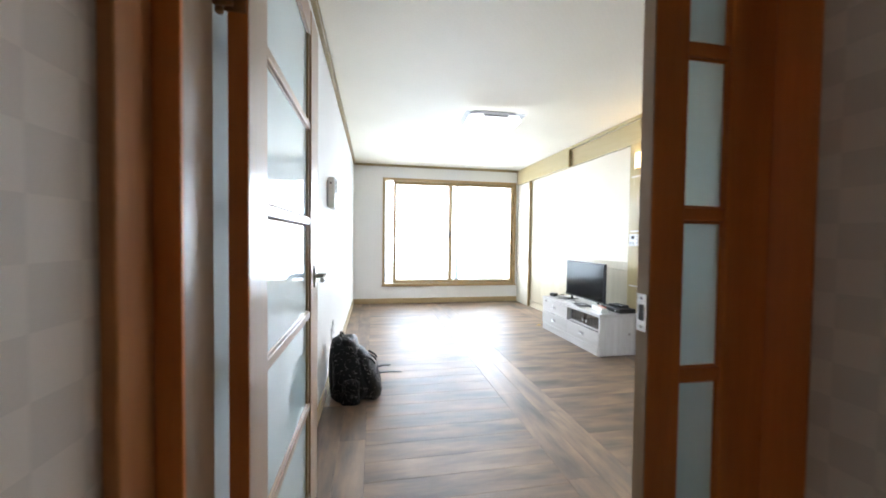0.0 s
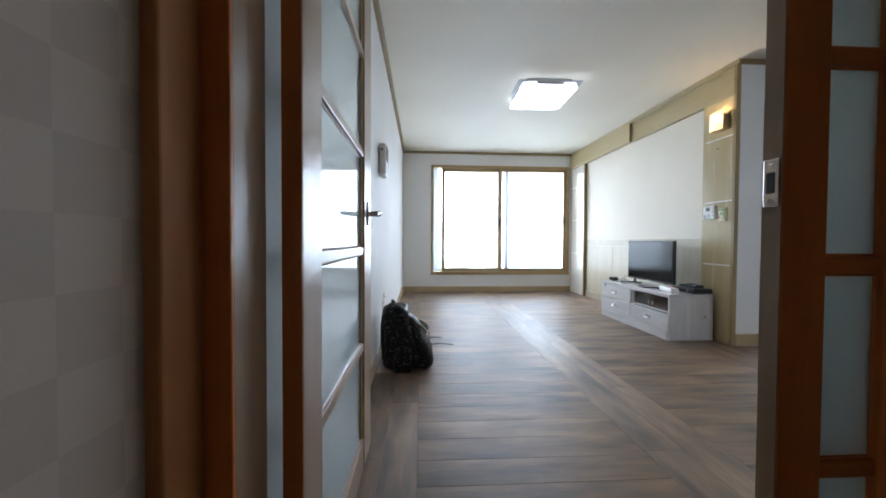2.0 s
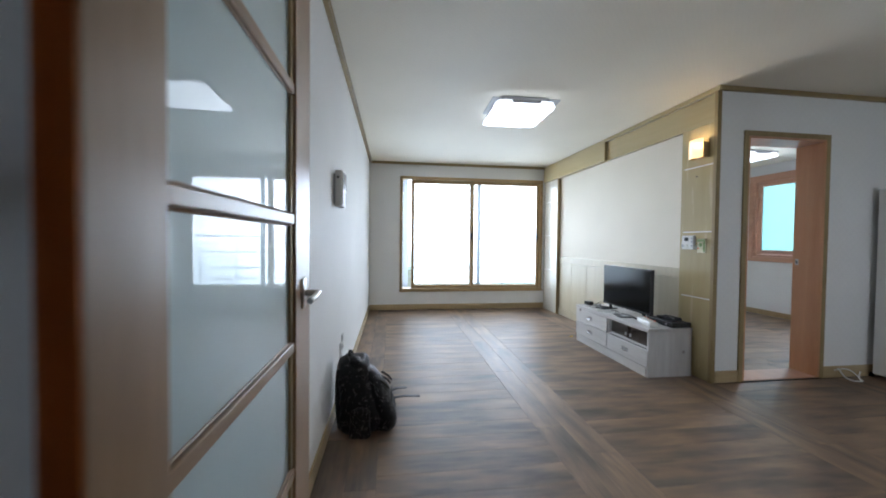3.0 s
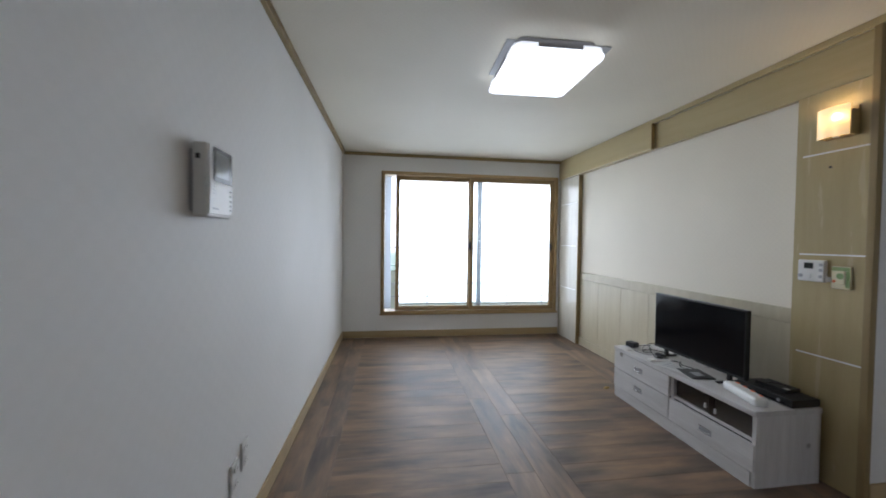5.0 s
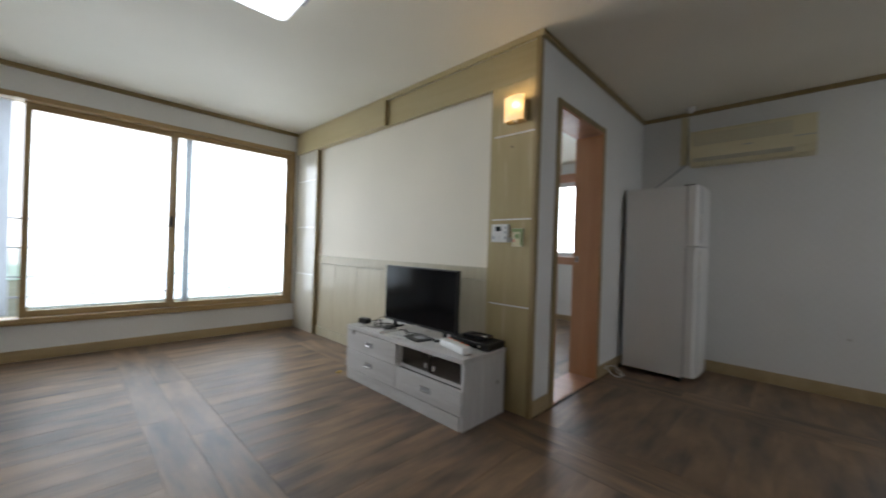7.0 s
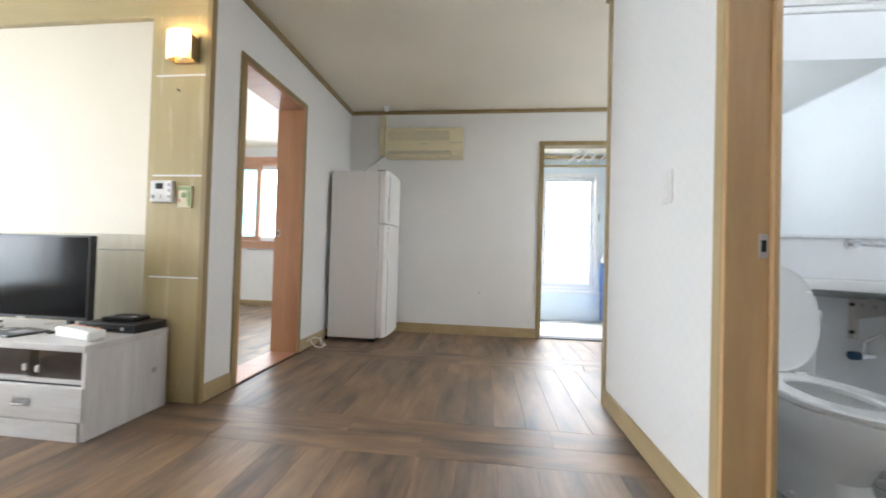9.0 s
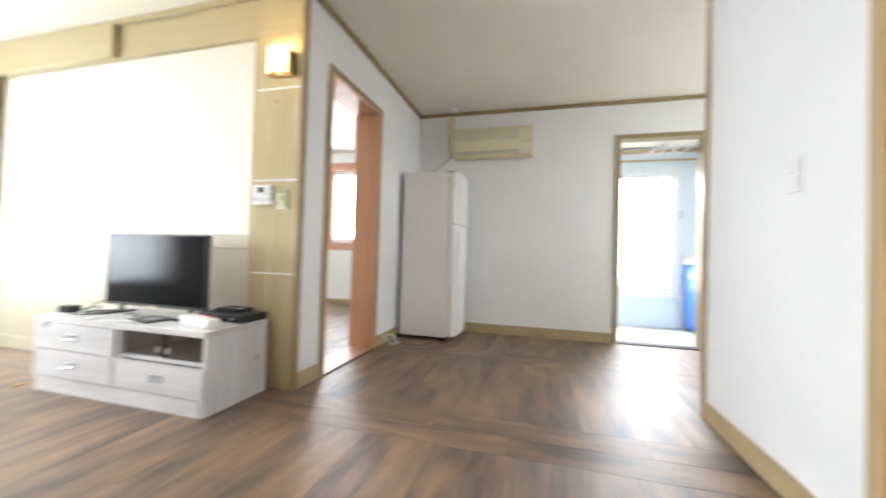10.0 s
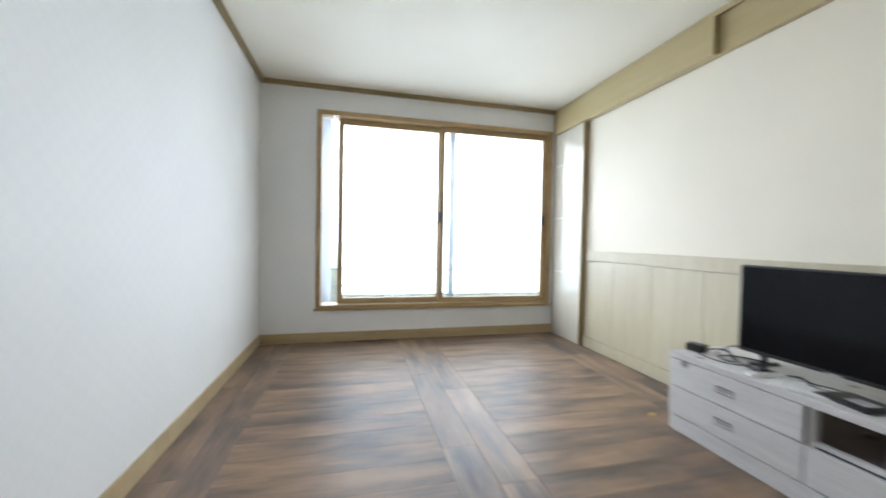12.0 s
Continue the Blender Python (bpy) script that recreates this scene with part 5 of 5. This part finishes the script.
def washing_machine(at):
    t = thing("washing_machine", at, "blue top-loading washing machine with white lid", "washing machine")
    part("body", boxes((-0.27, 0.27, -0.27, 0.27, 0.03, 0.80), bev=0.02), M_BLUE, t, smooth=True)
    part("top_frame", boxes((-0.272, 0.272, -0.272, 0.272, 0.801, 0.86), bev=0.015), M_WHITE, t, "white top frame", smooth=True)
    part("lid", boxes((-0.22, 0.20, -0.23, 0.23, 0.861, 0.88), bev=0.006), M_WHITE, t)
    part("control_panel", boxes((0.205, 0.268, -0.25, 0.25, 0.861, 0.93), bev=0.012), M_WHITE, t)
    part("side_grip", boxes((-0.10, 0.10, 0.2702, 0.276, 0.64, 0.70), bev=0.003), M_GREY, t)
    for x in (-0.22, 0.22):
        for y in (-0.22, 0.22):
            part("foot", tube(bmesh.new(), (x, y, 0), (x, y, 0.031), 0.025, n=12), M_BLACK, t)
    return t


washing_machine((5.715, -0.29, 0.0))


def drying_rack(at):
    t = thing("drying_rack", at, "white folding clothes rack under the balcony ceiling", "drying rack")
    for y in (-0.18, -0.06, 0.06, 0.18):
        part("pole", tube(bmesh.new(), (-0.45, y, -0.16), (0.30, y, -0.16), 0.008, n=10), M_WHITE, t)
    for x in (-0.38, 0.24):
        part("cross_bar", boxes((x - 0.012, x + 0.012, -0.2, 0.2, -0.152, -0.138), bev=0.003), M_WHITE, t)
        for s in (-1, 1):
            part("scissor_arm", tube(bmesh.new(), (x, s * 0.15, -0.14), (x, -s * 0.06, -0.002), 0.008, n=8), M_WHITE, t)
    return t


drying_rack((5.50, 0.28, 2.28))


# ---- bathroom ----
structure("bath_floor", boxes((1.10, 2.96, -1.2, 0.684, -0.2, -0.056)), M_GROUT, "grey grouted bathroom floor", "floor")
structure("bath_ceiling", boxes((1.10, 2.945, -1.2, 0.69, 2.24, 2.30)), M_WHITE, "white plastic bathroom ceiling", "ceiling")
for row in ((2.935, 2.96, -1.19, 0.678, -0.05, 2.24), (1.10, 1.115, -1.19, 0.678, -0.05, 2.24), (1.115, 2.935, -1.2, -1.185, -0.05, 2.24), (2.03, 2.935, 0.678, 0.69, -0.05, 2.24)):
    structure("wall_bath_lining", boxes(row), M_BATHTILE, "glossy white bathroom wall panels", "wall")
structure("trim_bath", boxes((2.902, 2.935, -1.18, 0.678, 2.195, 2.24), (2.914, 2.935, -1.18, 0.678, 2.165, 2.195), bev=0.004), M_WHITE, "stepped white ceiling cornice", "moulding")

mr = thing("wall_mirror", (2.935, -0.55, 1.01), "wide frameless bathroom mirror", "mirror")
part("mirror_glass", boxes((-0.006, 0, -0.60, 0.575, 0, 0.91)), M_MIRROR, mr)
part("bottom_rail", boxes((-0.012, 0, -0.60, 0.575, -0.014, -0.0005)), M_CHROME, mr)

cb = thing("wall_cabinet", (2.935, 0.19, 1.10), "narrow white bathroom wall cabinet with knob", "cabinet")
part("body", boxes((-0.13, 0, -0.065, 0.30, 0, 0.86), bev=0.003), M_WHITE, cb)
cd = part("door", boxes((-0.15, -0.1302, -0.065, 0.30, 0, 0.86), bev=0.003), M_WHITE, cb)
part("knob", tube(bmesh.new(), (-0.15, -0.045, 0.09), (-0.17, -0.045, 0.09), 0.010, n=14), M_CHROME, cd)


def vanity():
    t = thing("vanity_counter", (2.935, -0.265, 0.71), "white moulded basin counter running above the toilet", "basin counter")
    bm = bmesh.new()
    edge = []
    for i in range(41):
        y = 0.96 - 1.75 * i / 40
        u = min(1, max(0, (0.22 - y) / 0.30))
        s = u * u * (3 - 2 * u)
        depth = 0.17 + 0.33 * s
        edge.append((-depth, y, 0.0))
    lo = [(0, 0.96, 0)] + edge + [(0, -0.79, 0)]
    drop = [0.030 - 0.085 * min(1, max(0, (0.02 - p[1]) / 0.3)) ** 1.5 for p in lo]
    loft(bm, [[(p[0], p[1], d) for p, d in zip(lo, drop)], [(p[0], p[1], 0.07) for p in lo], [(p[0] * 0.97, p[1], 0.078) for p in lo]])
    part("top", bm, M_PORCELAIN, t, smooth=True)
    bs = bmesh.new()
    loft(bs, [[(x, y, z) for x, y, _ in oval(-0.28, -0.40, 0, 0.17 * s, 0.24 * s, 28)] for z, s in ((0.0785, 1.05), (0.086, 1.0), (0.079, 0.93))])
    part("basin_rim", bs, M_PORCELAIN, t, smooth=True)
    fc = bmesh.new()
    tube(fc, (-0.10, -0.33, 0.078), (-0.10, -0.33, 0.125), 0.030, 0.026, n=18)
    pipe(fc, [(-0.10, -0.33, 0.11), (-0.16, -0.335, 0.14), (-0.23, -0.34, 0.115)], 0.014, 12)
    box(fc, -0.15, -0.06, -0.35, -0.31, 0.126, 0.142, bev=0.006)
    part("faucet", fc, M_CHROME, t, "chrome basin faucet", smooth=True)
    br = bmesh.new()
    side = [(-0.004, -0.012), (-0.30, -0.020), (-0.30, -0.042), (-0.030, -0.120), (-0.022, -0.215), (-0.004, -0.215)]
    loft(br, [[(x, y, z) for x, z in side] for y in (-0.085, -0.079)])
    box(br, -0.0045, -0.0005, -0.105, -0.060, -0.225, -0.010, bev=0.001)
    arm = part("bracket", br, M_STEEL, t, "steel support bracket")
    for x, z in ((-0.05, -0.05), (-0.11, -0.05), (-0.17, -0.045)):
        part("slot", tube(bmesh.new(), (x, -0.0785, z), (x, -0.0775, z), 0.011, n=12), M_DARKGREY, arm)
    for z in (-0.05, -0.19):
        part("bolt", tube(bmesh.new(), (-0.0047, -0.070, z), (-0.014, -0.070, z), 0.010, n=10), M_BLACK, arm)
    return t


vanity()
tp = thing("wall_spout", (2.935, -0.325, 0.965), "chrome wall spout below the mirror", "spout")
tb = bmesh.new()
tube(tb, (0, 0, 0), (-0.02, 0, 0), 0.026, n=16)
pipe(tb, [(-0.02, 0, 0), (-0.07, 0, 0.0), (-0.13, -0.04, -0.01)], 0.012, 10)
part("spout", tb, M_CHROME, tp, smooth=True)

vl = thing("supply_valve", (2.935, -0.335, 0.41), "chrome supply valve with blue cap and hose", "valve")
vb = bmesh.new()
tube(vb, (0, 0, 0), (-0.07, 0, 0), 0.012, n=12)
tube(vb, (-0.05, 0.0, 0), (-0.05, -0.06, 0), 0.014, n=12)
pipe(vb, [(-0.05, -0.02, 0.0), (-0.05, -0.02, 0.07), (-0.08, -0.10, 0.13), (-0.10, -0.25, 0.14), (-0.10, -0.30, 0.22)], 0.007, 8)
part("pipework", vb, M_CHROME, vl, smooth=True)
part("cap", tube(bmesh.new(), (-0.05, 0.005, 0), (-0.05, 0.04, 0), 0.022, n=14), M_BLUEVALVE, vl, "blue valve cap")

pd = thing("basin_pedestal", (2.74, -0.705, -0.05), "white porcelain basin pedestal", "pedestal")
pb = bmesh.new()
loft(pb, [oval(0, 0, zz, a, b, 24, 2.6) for zz, a, b in ((0, 0.13, 0.13), (0.05, 0.12, 0.12), (0.4, 0.09, 0.09), (0.712, 0.11, 0.12))])
part("column", pb, M_PORCELAIN, pd, smooth=True)


def toilet(at, turn):
    """Faces -x; at: the middle of the seat opening, on the floor."""
    t = thing("toilet", at, "white porcelain toilet with its lid raised", "toilet", turn=turn)
    bowl = bmesh.new()
    loft(bowl, [oval(c, 0, zz, a, b, 32, p) for zz, c, a, b, p in (
        (0.0, 0.07, 0.22, 0.115, 3.0), (0.02, 0.07, 0.215, 0.11, 3.0), (0.14, 0.085, 0.185, 0.098, 2.6), (0.22, 0.06, 0.20, 0.12, 2.4),
        (0.30, 0.01, 0.238, 0.165, 2.2), (0.36, 0.0, 0.250, 0.180, 2.2), (0.395, 0.0, 0.252, 0.184, 2.2), (0.402, 0.0, 0.24, 0.174, 2.2),
        (0.402, 0.0, 0.18, 0.122, 2.0), (0.36, 0.0, 0.17, 0.112, 2.0), (0.26, 0.02, 0.11, 0.075, 2.0))], close=True)
    part("bowl", bowl, M_PORCELAIN, t, smooth=True)
    seat = bmesh.new()
    outer = [(0.404, 0.25, 0.182), (0.420, 0.253, 0.185), (0.428, 0.245, 0.178)]
    inner = [(0.428, 0.165, 0.110), (0.420, 0.158, 0.103), (0.404, 0.160, 0.105)]
    rings = [oval(0, 0, zz, a, b, 36, 2.15) for zz, a, b in outer + inner]
    vs = [[seat.verts.new(p) for p in r] for r in rings]
    for a, b in zip(vs, vs[1:] + vs[:1]):
        for i in range(36):
            seat.faces.new((a[i], a[(i + 1) % 36], b[(i + 1) % 36], b[i]))
    bmesh.ops.recalc_face_normals(seat, faces=seat.faces)
    part("seat", seat, M_PORCELAIN, t, smooth=True)
    lid = bmesh.new()
    rr = [[(0.262 + 0.05 * (zz - 0.43) / 0.45 + dx, y, zz) for y, zz in [(yy, 0.43 + 0.235 + xx) for xx, yy, _ in oval(0, 0, 0, 0.235 * k, 0.185 * k, 36, 2.2)]] for dx, k in ((0.0, 0.94), (-0.004, 1.0), (0.014, 1.0), (0.018, 0.94))]
    loft(lid, rr)
    part("lid", lid, M_PORCELAIN, t, "raised white lid", smooth=True)
    for y in (-0.08, 0.08):
        part("hinge", tube(bmesh.new(), (0.245, y - 0.02, 0.422), (0.245, y + 0.02, 0.422), 0.012, n=12), M_WHITE, t)
    bm = bmesh.new()
    for yy in (-0.12, 0.12):
        tube(bm, (0.262, yy, 0.78), (0.250, yy, 0.78), 0.008, n=10)
    part("bumper", bm, M_WHITE, t)
    tk = boxes((0.32, 0.49, -0.21, 0.21, 0.36, 0.66), bev=0.02)
    part("tank", tk, M_PORCELAIN, t, smooth=True)
    part("tank_lid", boxes((0.31, 0.495, -0.22, 0.22, 0.661, 0.70), bev=0.008), M_PORCELAIN, t)
    part("tank_base", boxes((0.18, 0.45, -0.13, 0.13, 0.10, 0.362), bev=0.03), M_PORCELAIN, t, smooth=True)
    part("bolt_cap", tube(bmesh.new(), (0.02, 0.112, 0.03), (0.02, 0.128, 0.03), 0.012, n=12), M_WHITE, t)
    return t


toilet((2.37, 0.22, -0.05), 0)
lp = thing("bathroom_ceiling_lamp", (1.85, -0.25, 2.24), "round lit bathroom ceiling lamp", "ceiling light")
part("base", tube(bmesh.new(), (0, 0, -0.02), (0, 0, 0), 0.07, n=24), M_WHITE, lp)
bu = bmesh.new()
bmesh.ops.create_uvsphere(bu, u_segments=20, v_segments=12, radius=0.05, matrix=Matrix.Translation((0, 0, -0.068)))
part("bulb", bu, M_BULB, lp, "glowing bulb", smooth=True)


# ---- floor planks, tiles ----
PLANKS = {}


def plank_mesh(length, width):
    key = (round(length, 3), round(width, 3))
    if key not in PLANKS:
        bm = bmesh.new()
        l, w, g = length / 2 - 0.0004, width / 2 - 0.0004, 0.0008
        lo = [bm.verts.new(p) for p in ((-l, -w, -0.0038), (l, -w, -0.0038), (l, w, -0.0038), (-l, w, -0.0038))]
        md = [bm.verts.new(p) for p in ((-l, -w, -g), (l, -w, -g), (l, w, -g), (-l, w, -g))]
        tp2 = [bm.verts.new(p) for p in ((-l + g, -w + g, 0), (l - g, -w + g, 0), (l - g, w - g, 0), (-l + g, w - g, 0))]
        for a, b in ((lo, md), (md, tp2)):
            for i in range(4):
                bm.faces.new((a[i], a[(i + 1) % 4], b[(i + 1) % 4], b[i]))
        bm.faces.new(tp2)
        me = bpy.data.meshes.new("plank")
        bm.to_mesh(me)
        bm.free()
        me.materials.append(M_PLANK)
        PLANKS[key] = me
    return PLANKS[key]


floor = thing("floor", (0, 0, 0), "glossy brown vinyl wood planks laid in banded fields", "floor", kind="structure")


def plank(x0, x1, y0, y1, along):
    length, width = (x1 - x0, y1 - y0) if along == 'x' else (y1 - y0, x1 - x0)
    ob = new("plank", plank_mesh(length, width))
    ob.parent = floor
    ob.matrix_local = pose((x0 + x1) / 2, (y0 + y1) / 2, 0, 0, 0, 0 if along == 'x' else 90)


def lay_field(x0, x1, y0, y1, rows):
    """Planks across a field, each as long as the field is wide."""
    h = (y1 - y0) / rows
    for i in range(rows):
        plank(x0, x1, y0 + i * h, y0 + (i + 1) * h, 'x')


def lay_band(x0, x1, y0, y1, cols, length, shift):
    w = (x1 - x0) / cols
    for c in range(cols):
        y = y0 - (shift if c % 2 else 0)
        while y < y1 - 0.02:
            a, b = max(y, y0), min(y + length, y1)
            if b - a > 0.02:
                plank(x0 + c * w, x0 + (c + 1) * w, a, b, 'y')
            y += length


lay_band(W + 0.012, 0.0, 0.60, N - 0.012, 2, 0.97, 0.45)
lay_field(0.0, 0.96, 0.60, N - 0.012, 37)
lay_band(0.96, 1.31, 0.60, N - 0.012, 2, 0.97, 0.30)
lay_field(1.31, 2.37, 0.81, N - 0.012, 35)
lay_band(2.37, 2.703, 0.822, N - 0.012, 2, 0.97, 0.60)
lay_field(2.703, 3.72, 0.822, 3.04, 14)
lay_field(3.09, 3.72, -1.2, 0.822, 13)
lay_band(3.72, 4.02, -1.2, 3.04, 2, 0.97, 0.2)
lay_field(4.02, 4.79, -1.2, 3.04, 27)
lay_field(W + 0.012, 0.95, -1.2, 0.595, 8)

# bedroom planks, joined
bm = bmesh.new()
random.seed(4)
for i in range(20):
    y = 3.28 + i * 0.16
    x = 2.88 - random.uniform(0, 0.9)
    while x < 6.06:
        a, b = max(x, 2.88), min(x + 0.97, 6.06)
        if b - a > 0.03:
            box(bm, a + 0.001, b - 0.001, y + 0.001, min(y + 0.159, N - 0.002), -0.0038, 0.0)
        x += 0.97
tagged(mesh_object("floor_bedroom", bm, M_PLANK), "brown vinyl wood planks of the bedroom", "floor", kind="structure")

# balcony tiles
bt = thing("floor_balcony_tiles", (0, 0, 0), "pale square balcony tiles", "floor", kind="structure")
tile = bpy.data.meshes.new("tile")
bm = boxes((-0.147, 0.147, -0.147, 0.147, -0.013, -0.002), bev=0.002)
bm.to_mesh(tile)
bm.free()
tile.materials.append(M_BALCFLOOR)
for i in range(4):
    for j in range(11):
        o = new("tile", tile)
        o.parent = bt
        o.location = (4.922 + 0.15 + i * 0.30 * 0.89, -1.29 + 0.15 + j * 0.30, 0)
        o.scale = (0.885, 1, 1)

# bathroom tiles: irregular flat stones in a square pattern
bs = thing("floor_bath_tiles", (0, 0, 0), "grey crazy-paved stone pattern bathroom tiles", "floor", kind="structure")
random.seed(9)
for i in range(12):
    for j in range(12):
        x, y = 1.10 + i * 0.151, -1.2 + j * 0.157
        q = [(x + random.uniform(0.002, 0.03), y + random.uniform(0.002, 0.03)), (x + 0.149 - random.uniform(0, 0.03), y + random.uniform(0.002, 0.03)),
             (x + 0.149 - random.uniform(0, 0.03), y + 0.155 - random.uniform(0, 0.03)), (x + random.uniform(0.002, 0.03), y + 0.155 - random.uniform(0, 0.03))]
        bm = bmesh.new()
        loft(bm, [[(a, b, -0.0558) for a, b in q], [(a, b, -0.050) for a, b in q]])
        part("tile", bm, M_BATHFLOOR, bs)
